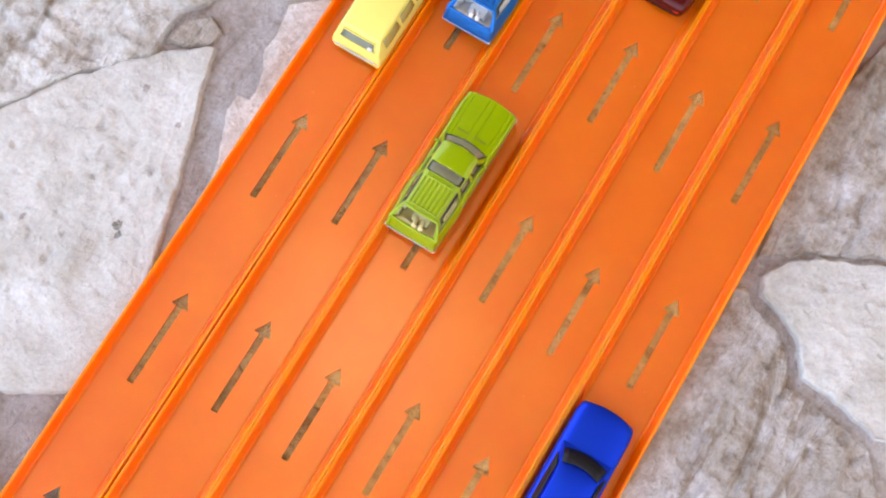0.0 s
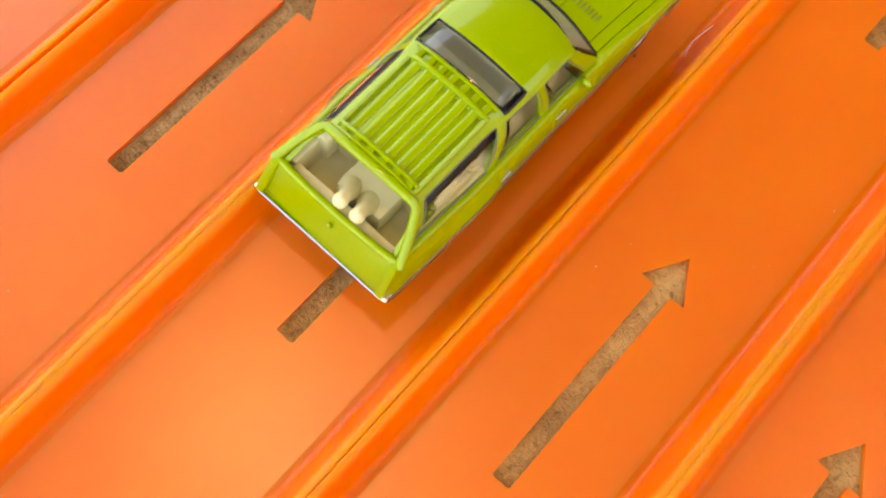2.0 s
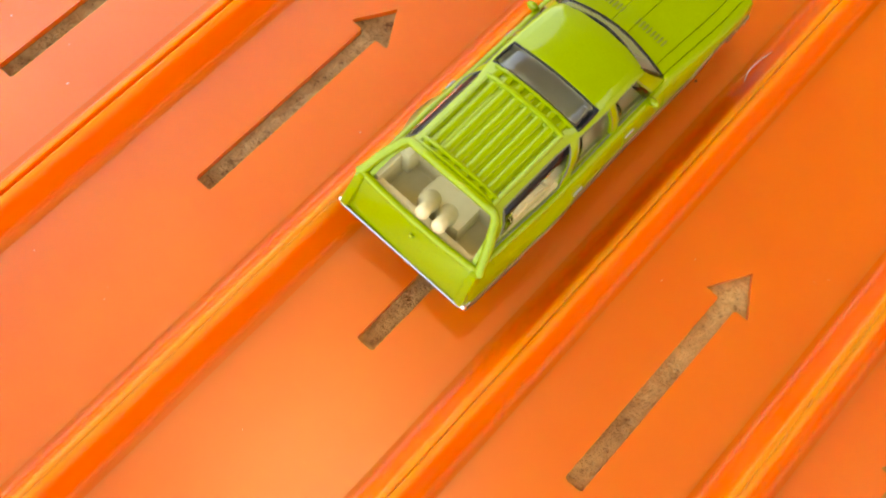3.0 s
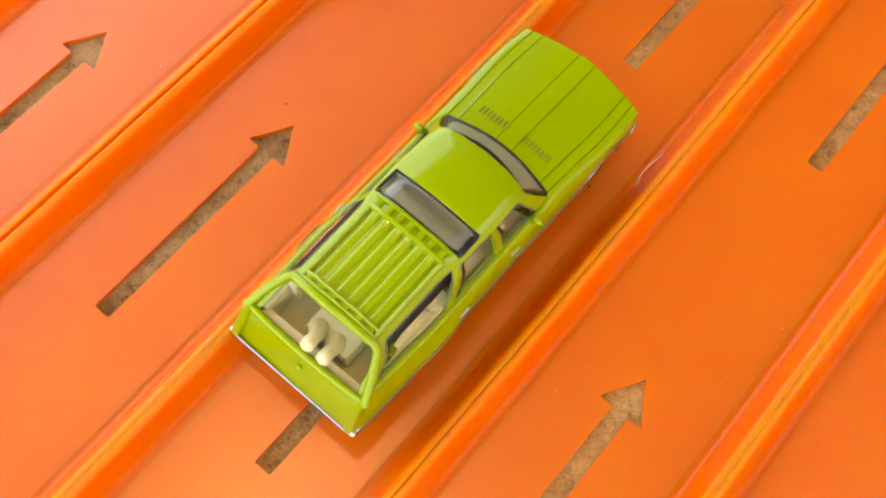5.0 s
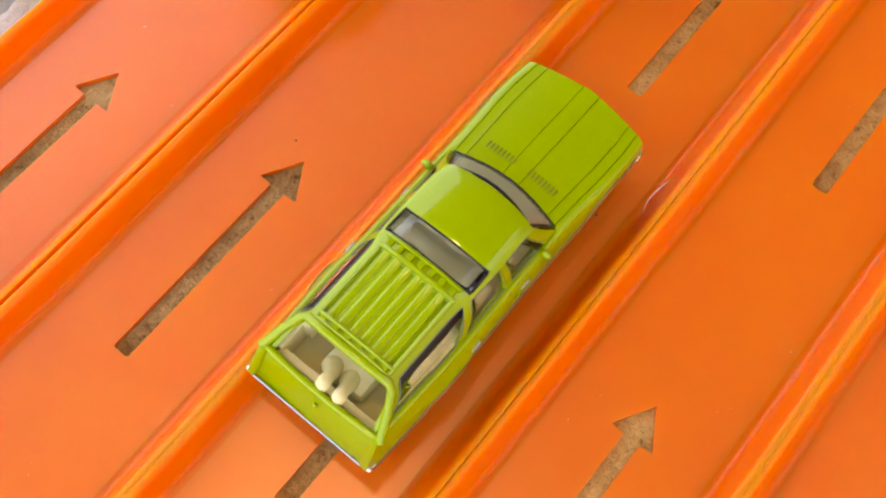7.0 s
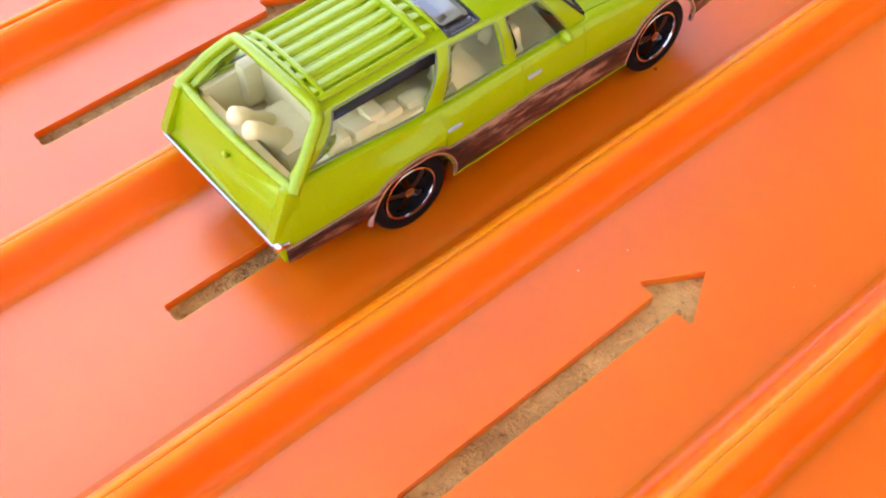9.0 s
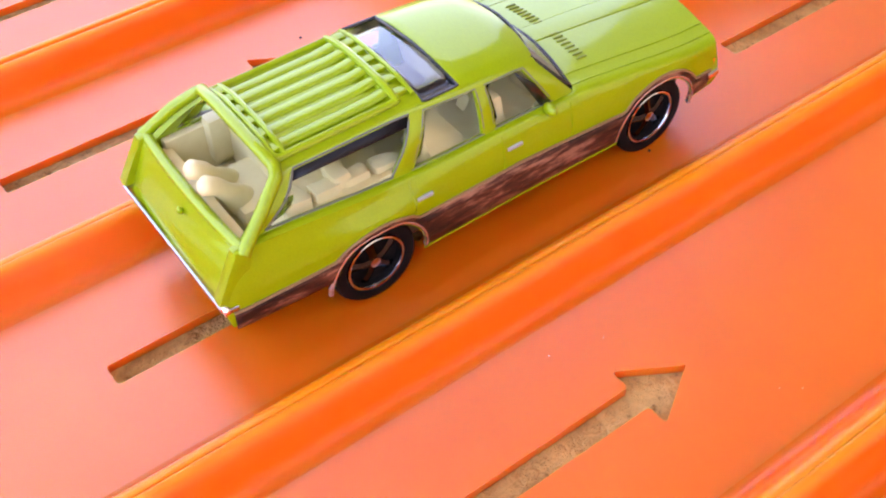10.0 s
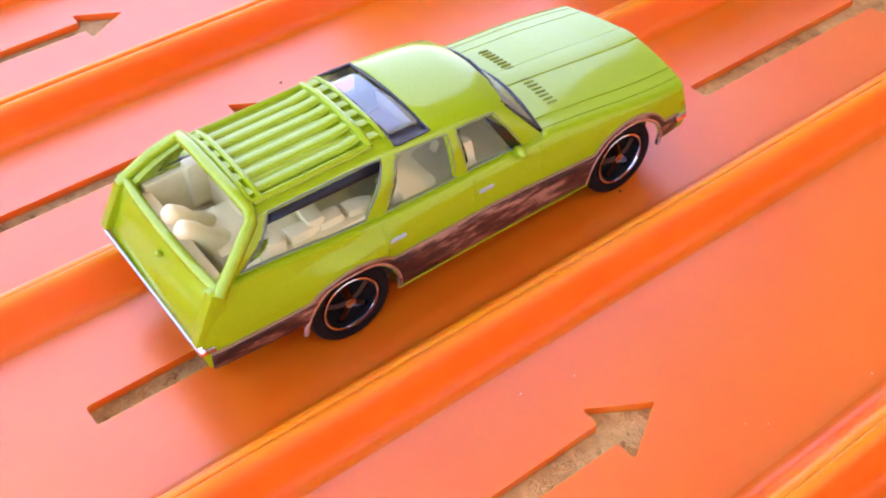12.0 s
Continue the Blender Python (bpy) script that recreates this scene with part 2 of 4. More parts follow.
def box(bm, x0, x1, y0, y1, z0, z1, bevel=0.0):
    vs = [bm.verts.new((x, y, z)) for z in (z0, z1) for x, y in ((x0, y0), (x1, y0), (x1, y1), (x0, y1))]
    fs = [bm.faces.new([vs[i] for i in f]) for f in ((3, 2, 1, 0), (4, 5, 6, 7), (0, 1, 5, 4), (1, 2, 6, 5), (2, 3, 7, 6), (3, 0, 4, 7))]
    if bevel:
        es = list({e for f in fs for e in f.edges})
        bmesh.ops.bevel(bm, geom=es, offset=bevel, segments=2, affect="EDGES", profile=0.6)
    return bm


def tube(bm, points, r, sides=8, closed=False, flat=(1.0, 1.0)):
    """A round bar along points; radii may vary."""
    n = len(points)
    radii = r if isinstance(r, (list, tuple)) else [r] * n
    pts = [Vector(p) for p in points]
    rows = []
    for i, p in enumerate(pts):
        a = pts[(i - 1) % n] if closed or i else p
        b = pts[(i + 1) % n] if closed or i < n - 1 else p
        d = (b - a).normalized()
        side = d.cross(Vector((0, 0, 1)))
        side = side.normalized() if side.length > 1e-4 else Vector((1, 0, 0))
        up = side.cross(d)
        rows.append([p + radii[i] * (math.cos(t) * flat[0] * side + math.sin(t) * flat[1] * up) for t in (2 * math.pi * k / sides for k in range(sides))])
    if closed:
        rows.append(rows[0])
    vs = grid_faces(bm, rows, close=True)
    if not closed:
        bm.faces.new(list(reversed(vs[0])))
        bm.faces.new(vs[-1])
    return bm


def lathe(bm, profile, centre, sides=32):
    """Spin a profile of (x, r) about an axis along x through centre (y, z)."""
    cy, cz = centre
    rows = [[(x, cy + r * math.cos(t), cz + r * math.sin(t)) for t in (2 * math.pi * k / sides for k in range(sides))] for x, r in profile]
    grid_faces(bm, rows, close=True)
    return bm


def blob(bm, centre, size, u=12, v=8):
    rows = []
    for j in range(v + 1):
        a = math.pi * (0.02 + 0.96 * j / v) - math.pi / 2
        rows.append([(centre[0] + size[0] * math.cos(a) * math.cos(t), centre[1] + size[1] * math.cos(a) * math.sin(t), centre[2] + size[2] * math.sin(a)) for t in (2 * math.pi * k / u for k in range(u))])
    vs = grid_faces(bm, rows, close=True)
    bm.faces.new(list(reversed(vs[0])))
    bm.faces.new(vs[-1])
    return bm


def at(table, v):
    """Piecewise linear reading of pairs."""
    xs, ys = zip(*table)
    return float(np.interp(v, xs, ys))


# ---------------------------------------------------------------- ground, stones, unseen walls and roof added for the light
GROUND_Z = -5.2
STONE_Z = -1.4


def sheet():
    bm = bmesh.new()
    xs = [-60000, -4000, -1000, -400, 400, 1000, 4000, 60000]
    grid_faces(bm, [[(x, y, GROUND_Z) for x in xs] for y in xs])
    me = finish(bm)
    me.materials.append(mortar)
    ob = new("ground", me)
    return tagged(ob, "grey-beige rough mortar bed between the flagstones", "ground", kind="structure")


ground = sheet()


RELIEF = {
    # along x, along y, share of the depth; then depth and step in all
    "pale": (((34, 28, 0.6), (11, 9, 0.28), (4, 3.5, 0.12)), 3.8, 0.0),
    "rippled": (((40, 16, 0.55), (16, 6, 0.3), (5, 4, 0.15)), 9.5, 2.6),
    "tan": (((18, 46, 0.5), (7, 18, 0.3), (4, 6, 0.2)), 9.0, 2.8),
    "sand": (((22, 22, 0.5), (6, 6, 0.5)), 1.0, 0.0),
}


def terrace(v, step):
    """Flat levels with steep, rounded breaks, as split stone has."""
    k = math.floor(v / step)
    f = v / step - k
    return step * (k + f ** 6)


def face_z(kind, x, y, seed):
    """The height of the worn face, flat where the lanes rest on it."""
    waves, depth, step = RELIEF[kind]
    worn = min(1.0, max(0.0, (abs(x - 21) - 128) / 16)) * 0.97 + 0.03
    v = 0.0
    for k, (sx, sy, share) in enumerate(waves):
        v += share * (0.5 + 0.9 * noise.noise(Vector((x / sx + 0.5 * math.sin(y / 31), y / sy + 0.7 * math.sin(x / 23), seed * 3.7 + k * 11.3))))
    deep = depth * min(1.0, max(0.0, v))
    if step:
        deep = 0.3 * deep + 0.7 * terrace(deep, step)
    if kind == "pale":
        deep += 6.0 * max(0.0, noise.noise(Vector((x / 8.0, y / 6.0, seed + 50.0))) - 0.42)
    lift = 0.45 * depth
    return STONE_Z - 0.05 + worn * max(-3.2, lift - deep) - (0.0 if worn > 0.5 else 0.03 * depth)


def stone_mesh(outline, seed, kind):
    """A worn slab with a broken, rounded edge and an uneven face."""
    rng = random.Random(seed)
    ring = []
    n = len(outline)
    for i in range(n):
        a, b = Vector(outline[i]), Vector(outline[(i + 1) % n])
        steps = max(1, int((b - a).length / (5.0 if kind == "sand" else 2.2)))
        side = Vector((b.y - a.y, a.x - b.x)).normalized()
        for k in range(steps):
            q = a.lerp(b, k / steps)
            ring.append(q + side * (1.6 * noise.noise(Vector((q.x / 9, q.y / 9, seed))) + rng.uniform(-0.35, 0.35)))
    c = sum(ring, Vector((0, 0))) / len(ring)
    rings = 22 if kind == "sand" else 56
    bm = bmesh.new()
    rows = []
    for inset, z in ((-0.6, GROUND_Z - 0.5), (0.0, -4.2), (0.5, -2.3)):
        rows.append([(*(p + (c - p).normalized() * inset), z) for p in ring])
    for k in range(rings):
        f = k / rings
        row = []
        for p in ring:
            q = p + (c - p).normalized() * 1.5
            q = q.lerp(c, f)
            row.append((q.x, q.y, face_z(kind, q.x, q.y, seed)))
        rows.append(row)
    vs = grid_faces(bm, rows, close=True)
    bm.faces.new(vs[-1])
    bm.normal_update()
    return bm


STONES = [
    ("pale", [(-146, 51), (-139, 31), (-133, 13), (-120, -24), (-108, -62), (-98, -95), (-92, -122), (-111, -138), (-137, -153), (-180, -165), (-240, -120), (-240, -62), (-222, -34), (-202, -2), (-180, 23), (-163, 40)]),
    ("pink", [(-126, 92), (-122, 74), (-123, 64), (-116, 49), (-115, 36), (-122, 35), (-121, 24), (-113, 4), (-108, -11), (-104, -36), (-96, -40), (-94, -24), (-94, 76), (-94, 110), (-112, 104)]),
    ("rippled", [(-171.5, 33), (-180.5, 22), (-202.5, -3), (-222.5, -35), (-242, -63), (-300, 60), (-260, 150), (-180, 190), (-150, 150), (-157, 110), (-161, 74), (-172, 58)]),
    ("rippled", [(-128, 97), (-110, 108), (-90, 114), (-80, 160), (-85, 260), (-140, 250), (-134, 150)]),
    ("block", [(164, 105), (177, 115), (207, 129), (260, 150), (300, 100), (249, 51), (242, 49), (222, 54), (206, 56), (196, 57), (188, 70), (174, 79), (162, 83), (156, 92)]),
    ("tan", [(153, 83), (161, 76), (173, 72), (184, 64), (192, 49), (206, 49), (222, 47), (242, 42), (292, -20), (246, -84), (170, -100), (147, -80), (146, 30), (147, 80)]),
    ("tan", [(150, 100), (164, 108), (177, 118), (207, 132), (270, 158), (250, 260), (160, 262), (143, 190), (147, 120)]),
    ("tan", [(-170, 41), (-168, 55), (-156, 66), (-147, 60), (-150, 50), (-160, 43)]),
    ("brown", [(-92, -55), (-40, -84), (-22, -82), (-21, 0), (-22, 94), (-91, 84), (-91, -28)]),
    ("sand", [(-20, -82), (30, -76), (98, -60), (142, -72), (142, 26), (143, 90), (60, 84), (-4, 98), (-20, 94), (-19, 0)]),
    ("brown", [(-82, 86), (-22, 96), (-21, 130), (-22, 174), (-76, 158)]),
    ("sand", [(-20, 97), (-4, 100.5), (60, 86.5), (143, 93.5), (139, 186), (20, 196), (-20, 178)]),
    ("brown", [(-90, -56.5), (-40, -83), (16, -76.5), (0, -190), (-60, -230), (-94, -160), (-89, -140), (-90, -104)]),
    ("sand", [(18, -76), (62, -66.5), (104, -60), (144, -74), (168, -104), (150, -220), (60, -240), (8, -190)]),
    ("pale", [(-140, -150), (-196, -158), (-260, -120), (-330, -200), (-240, -310), (-120, -300), (-70, -236), (-130, -170)]),
    ("sand", [(-74, 164), (20, 202), (138, 192), (140, 266), (90, 350), (-20, 340), (-78, 262)]),
]
KINDS = {"pale": pale_stone, "rippled": rippled_stone, "pink": pink_stone, "tan": tan_stone, "block": pale_stone, "sand": sand_bounce_stone, "brown": brown_stone}
for i, (kind, outline) in enumerate(STONES):
    part("flagstone", stone_mesh(outline, 40 + i, {"block": "pale", "pink": "pale", "brown": "sand"}.get(kind, kind)), KINDS[kind], ground, sharp=50)


def pit_mesh(cx, cy, r, seed):
    """A shallow irregular raised patch, whose colour stands in for a dark pit."""
    bm = bmesh.new()
    rows = []
    for f, z in ((1.0, -0.5), (0.86, 0.05), (0.5, 0.16), (0.05, 0.2)):
        row = []
        for k in range(28):
            t = 2 * math.pi * k / 28
            q = r * f * (1 + 0.55 * noise.noise(Vector((math.cos(t) * 1.4, math.sin(t) * 1.4, seed))))
            x, y = cx + q * math.cos(t), cy + 1.25 * q * math.sin(t)
            row.append((x, y, z + face_z("pale", x, y, 40)))
        rows.append(row)
    vs = grid_faces(bm, rows, close=True)
    bm.faces.new(vs[-1])
    return bm


# pits of the slab, painted as low raised spots
for x, y, r, seed in ((-135.2, -54.0, 2.6, 1.0), (-132.4, -58.2, 1.9, 2.0)):
    pit = part("painted_pit_spot", pit_mesh(x, y, r, seed), mortar_dark, None)
    tagged(pit, "small grey-green patch drawn for a dark pit in the pale flagstone", "stone mark")
for x, y, r, seed in ((-163.5, 14.0, 2.2, 3.0), (-138.6, 5.6, 1.7, 4.0), (-135.5, -24.0, 1.4, 5.0), (-178.5, -75.0, 1.6, 6.0)):
    mark = part("painted_pit_mark", pit_mesh(x, y, r, seed), mortar, None)
    tagged(mark, "small grey-brown patch drawn for a pit in the pale flagstone", "stone mark")


def far_stones():
    """The rest of the paving, out of sight of the lanes."""
    rng = random.Random(5)
    bm = bmesh.new()
    step = 190
    corner = {(i, j): (i * step + rng.uniform(-45, 45), j * step + rng.uniform(-45, 45)) for i in range(-8, 9) for j in range(-8, 9)}
    for i in range(-8, 8):
        for j in range(-8, 8):
            quad = [Vector(corner[k]) for k in ((i, j), (i + 1, j), (i + 1, j + 1), (i, j + 1))]
            c = sum(quad, Vector((0, 0))) / 4
            if -420 < c.x < 420 and -400 < c.y < 430:
                continue
            low = [bm.verts.new((*(c + (q - c) * 0.95), GROUND_Z - 0.5)) for q in quad]
            top = [bm.verts.new((*(c + (q - c) * 0.93), STONE_Z - 0.05)) for q in quad]
            bm.faces.new(top)
            for k in range(4):
                bm.faces.new((low[k], low[(k + 1) % 4], top[(k + 1) % 4], top[k]))
    return bm


rest = part("paving_beyond", far_stones(), tan_stone, None)
tagged(rest, "weathered beige flagstones of the wider patio", "paving", kind="stuff")

# unseen wall, added to keep the sky out of far reflections
sky_block = part("sky_block_wall", box(bmesh.new(), -1450, 2600, 2100, 2300, -20, 2440), tan_plaster, None)
tagged(sky_block, "unseen tan plastered wall, added to block the far sky", "wall", kind="structure")
# unseen wall, added to block side sky and bounce light back
side_bounce = part("side_bounce_wall", box(bmesh.new(), 1700, 1900, -800, 2095, -20, 2440), cream_plaster, None)
tagged(side_bounce, "unseen cream plastered wall, added to block and bounce side light", "wall", kind="structure")
# unseen roof, added to keep sun and high sky off the lanes
porch = part("ceiling", box(bmesh.new(), -1500, 1150, -1150, 2700, 2450, 2600), shade_board, None)
tagged(porch, "unseen plain boarded roof, added to shade the patio", "ceiling", kind="structure")


def porch_lamp(x, y, z):
    """A round frosted lamp on the added roof; its glow shows on the lanes and the chrome."""
    lamp = thing("ceiling_lamp", pose(x * MM, y * MM, z * MM), "round frosted glass ceiling lamp, switched on", "lamp")

    def turned(profile, sides=40):
        bm = bmesh.new()
        grid_faces(bm, [[(r * math.cos(t), r * math.sin(t), zz) for t in (2 * math.pi * k / sides for k in range(sides))] for r, zz in profile], close=True)
        return bm

    part("base_plate", turned([(0.5, -0.5), (118, -0.5), (122, -3), (122, -16), (118, -20), (0.5, -20)]), lamp_metal, lamp, "white enamelled lamp base")
    part("diffuser", turned([(110, -20.5), (108, -34), (96, -47), (70, -56), (36, -60), (0.5, -61)]), lamp_glow, lamp, "glowing frosted glass shade")


porch_lamp(-300, 130, 2450)

# ---------------------------------------------------------------- track lanes
TAIL_Y = {1: -6.5, 2: 2.85, 3: 0.95, 4: 7.0, 5: 1.6, 6: 7.45}
STEP_Y = 109.5
ARROW, NECK, STEM, BARB = 51.4, 43.5, 1.8, 4.62
Y_MIN, Y_MAX = -330.0, 420.0
FLOOR_HALF = 16.6


def lane_floor(tail):
    """The flat strip of a lane with arrow-shaped slots right through it."""
    bm = bmesh.new()
    k = math.ceil((Y_MIN + 10 - tail) / STEP_Y)
    top = []
    y = Y_MIN
    while tail + k * STEP_Y + ARROW < Y_MAX - 10:
        t = tail + k * STEP_Y
        top.append((y, t, None))
        r = 0.5
        outline = [(t, STEM - r), (t + 0.15, STEM - 0.15), (t + r, STEM), (t + NECK - 0.3, STEM), (t + NECK, STEM + 0.4), (t + NECK, BARB - 0.6), (t + NECK + 0.1, BARB - 0.1), (t + NECK + 0.5, BARB - 0.15), (t + ARROW - 0.7, 0.45), (t + ARROW, 0.12)]
        top.append((t, t + ARROW, outline))
        y = t + ARROW
        k += 1
    top.append((y, Y_MAX, None))
    H = FLOOR_HALF
    for y0, y1, outline in top:
        if outline is None:
            low = [] if y0 == Y_MIN else [-0.12, 0.12]
            high = [] if y1 == Y_MAX else [STEM - 0.5, 0.5 - STEM]
            bm.faces.new([bm.verts.new((x, y0, 0)) for x in [-H, *low, H]] + [bm.verts.new((x, y1, 0)) for x in [H, *high, -H]])
            continue
        for s in (-1, 1):
            inner = [bm.verts.new((s * w, yy, 0)) for yy, w in outline]
            outer = [bm.verts.new((s * H, yy, 0)) for yy, _ in outline]
            for i in range(len(outline) - 1):
                if abs(outline[i][0] - outline[i + 1][0]) < 1e-6:
                    continue
                f = [inner[i], outer[i], outer[i + 1], inner[i + 1]]
                if i + 2 < len(outline) and abs(outline[i + 1][0] - outline[i + 2][0]) < 1e-6:
                    f = [inner[i], outer[i], outer[i + 1], inner[i + 2], inner[i + 1]]
                bm.faces.new(f)
    bmesh.ops.remove_doubles(bm, verts=bm.verts, dist=0.001)
    bmesh.ops.recalc_face_normals(bm, faces=bm.faces)
    faces = list(bm.faces)
    ext = bmesh.ops.extrude_face_region(bm, geom=faces)
    for v in (g for g in ext["geom"] if isinstance(g, bmesh.types.BMVert)):
        v.co.z = -1.4
    return bm


RAIL_PROFILE = [(15.4, -1.4), (15.4, 0.012), (16.2, 0.02), (16.65, 0.1), (17.05, 0.32), (17.45, 0.78), (17.85, 1.5), (18.25, 2.4), (18.65, 3.35), (19.0, 4.1), (19.35, 4.74), (19.7, 5.15), (20.05, 5.36), (20.6, 5.42), (20.84, 5.38), (20.93, 5.28), (20.96, 5.1), (20.96, -1.4)]


def rail(sign):
    bm = bmesh.new()
    ys = [Y_MIN + (Y_MAX - Y_MIN) * i / 60 for i in range(61)]
    rng = random.Random(3 if sign > 0 else 4)
    rows = []
    for y in ys:
        w = 0.02 * math.sin(y * 0.021 + sign) + rng.uniform(-0.005, 0.005)
        rows.append([(sign * (x + (w if z > 2 else w * max(z, 0) / 2)), y, z) for x, z in RAIL_PROFILE])
    vs = grid_faces(bm, rows, close=True)
    bm.faces.new(vs[0])
    bm.faces.new(list(reversed(vs[-1])))
    return bm


lane_x = {1: -84.55, 2: -41.85, 3: 0.0, 4: 42.02, 5: 83.89, 6: 125.76}
for k in range(1, 7):
    turn = -0.1 if k == 1 else 0.0
    lane = thing("track_lane", pose(lane_x[k] * MM, 0, 0, 0, 0, turn), "glossy orange plastic race track lane with arrow slots", "toy track", "track lanes")
    part("lane_floor", lane_floor(TAIL_Y[k]), plastic, lane, sharp=30)
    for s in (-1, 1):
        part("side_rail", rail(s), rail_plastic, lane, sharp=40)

# ---------------------------------------------------------------- toy station wagon
WHEEL_R = 6.15
AXLES = (21.6, 69.3)
ARCH_R = 7.0
HALF_W = [(0, 13.8), (3, 14.2), (12, 14.6), (21, 14.75), (30, 14.5), (44, 14.35), (60, 14.45), (69, 14.6), (76, 14.4), (80, 14.0), (84, 13.4)]
SHOULDER = [(0, 18.4), (4, 19.0), (12, 18.8), (20, 18.2), (30, 17.4), (54, 17.3), (57, 17.1), (67, 16.1), (77, 14.9), (85.5, 14.0)]
SIDE_IN = [(3.5, 1.2), (5.0, 0.7), (8.0, 0.15), (11.0, 0.0), (14.0, 0.15), (16.0, 0.55), (17.5, 1.1), (18.5, 1.4), (19.5, 1.7)]
SILL = [(0, 8.8), (21.6, 8.2), (21.7, 5.0), (62, 5.0), (76.2, 5.2), (76.4, 6.8), (86, 7.2)]
REAR_Y = [(4, 2.4), (9, 1.1), (12, 0.5), (13.6, 0.8), (16.5, 2.1), (19, 3.95)]
FRONT_Y = [(4, 79.9), (8, 82.0), (11, 81.8), (14.0, 80.8), (18, 80.4)]


def side_x(y, z):
    swell = 0.8 * math.exp(-((y - 22.5) / 8.0) ** 2) + 0.25 * math.exp(-((y - 69.0) / 8.0) ** 2)
    return at(HALF_W, y) - at(SIDE_IN, z) + swell * math.exp(-((z - 14.4) / 1.5) ** 2)


def arch_z(y, r, low):
    z = low
    for c in AXLES:
        if abs(y - c) < r:
            z = max(z, WHEEL_R + math.sqrt(r * r - (y - c) ** 2))
    return z


def wagon_body():
    ys = [0, 0.04, 0.6, 2, 3.6, 4.2, 5, 8, 11]
    for c in AXLES:
        ys += [c + ARCH_R * math.sin(radians(a)) for a in range(-90, 91, 12)] + [c - ARCH_R - 0.05, c + ARCH_R + 0.05]
    ys += [31, 34, 38, 42, 46, 50, 53.0, 54.3, 54.8, 55.6, 57, 59, 77, 78.4, 79.6, 80.4]
    ys = sorted(set(round(v, 3) for v in ys))
    rows = []
    for y in ys:
        low, top = arch_z(y, ARCH_R, at(SILL, y)), at(SHOULDER, y)
        half = []
        for u in (0, 0.12, 0.28, 0.45, 0.62, 0.78, 0.9, 1.0):
            z = low + (top - low) * u
            half.append((side_x(y, z), z))
        xs = half[-1][0]
        cabin = 4.0 < y < 54.5
        if cabin:
            deck = [(xs - 0.35, top + 0.22), (xs - 0.9, top + 0.25), (xs - 1.4, top + 0.1), (xs - 1.5, top - 1.0), (xs - 1.6, 12.0), (xs - 1.8, 10.6), (9.0, 10.5), (7.5, 10.5), (6.0, 10.5), (5.0, 10.5), (4.0, 10.5), (2.0, 10.5), (1.0, 10.5), (0.5, 10.5), (0.2, 10.5), (0, 10.5)]
        else:
            crown = 1.15 if y > 40 else 0.25
            deck = []
            for fx, dip in ((0.97, 0.05), (0.92, 0.1), (0.873, 0.06), (0.866, -0.22), (0.859, 0.06), (0.78, 0.0), (0.717, 0.0), (0.71, -0.25), (0.703, 0.0), (0.45, 0.0), (0.3, 0.0), (0.142, 0.0), (0.135, -0.17), (0.127, 0.1), (0.05, 0.16), (0, 0.16)):
                d = dip if y > 40 else 0.0
                deck.append((xs * fx, top + 0.3 + crown * (1 - fx * fx) + d))
        half += deck
        full = half + [(-x, z) for x, z in reversed(half[:-1])]
        row = []
        for x, z in full:
            yy = y
            if y < 4:
                yy = at(REAR_Y, z) + y * (4.0 - at(REAR_Y, z) + 1e-3) / 4.0 if at(REAR_Y, z) < 4 else 4.0
            if y > 76:
                end = at(FRONT_Y, z) + 1.9 * (1 - (abs(x) / 14.0) ** 1.3) - 0.45 * max(0, (abs(x) - 11.0) / 3.0) ** 2
                yy = 76 + (y - 76) / 4.4 * (end - 76)
            row.append((x, yy, z))
        rows.append(row)
    bm = bmesh.new()
    vs = grid_faces(bm, rows)
    bm.faces.new(vs[0])
    bm.faces.new(list(reversed(vs[-1])))
    return bm


ROOF_EDGE_X = [(11.9, 9.3), (14.6, 8.95), (29.0, 8.95), (32.0, 9.8), (39, 10.1), (49.7, 9.8)]
ROOF_EDGE_Z = [(11.9, 24.3), (29, 24.5), (32.0, 24.5), (38, 24.2), (46, 23.8), (49.7, 23.1)]
ROOF_STATIONS = [11.9, 14.0, 14.2, 17, 20, 24, 28.7, 28.9, 30.3, 32.3, 37.8, 39.4, 41.2, 43.5, 47.0, 49.7]
BELT_Y = [(11.9, 4.8), (14.0, 7.6), (30.3, 25.2), (32.3, 28.4), (39.4, 39.4), (41.2, 41.6), (47.0, 50.8), (49.7, 54.6)]
PILLARS = [(11.9, 14.0), (30.3, 32.3), (39.4, 41.2), (47.0, 49.7)]


def belt(y, s):
    z = at(SHOULDER, y) + 0.1
    return Vector((s * (side_x(y, z) - 0.95), y, z))


def eave(y, s):
    return Vector((s * at(ROOF_EDGE_X, y), y, at(ROOF_EDGE_Z, y)))


def side_point(yr, u, s, inset=0.0):
    """A point of the cabin's side: u runs from the belt to the eave."""
    p = belt(at(BELT_Y, yr), s).lerp(eave(yr, s), u)
    full = at([(11.9, 0.5), (14.6, 1.35), (29.0, 1.35), (32.0, 0.6), (49.7, 0.4)], yr)
    p.x += s * (full * math.sin(math.pi * u ** 1.35) - inset)
    return p


def roof_top(y, x):
    e = at(ROOF_EDGE_X, y)
    tray = 0.4 if 14.1 < y < 28.8 and abs(x) / e < 0.815 else 0.0
    return at(ROOF_EDGE_Z, y) + 1.6 * (1 - (abs(x) / e) ** 3.2) - tray


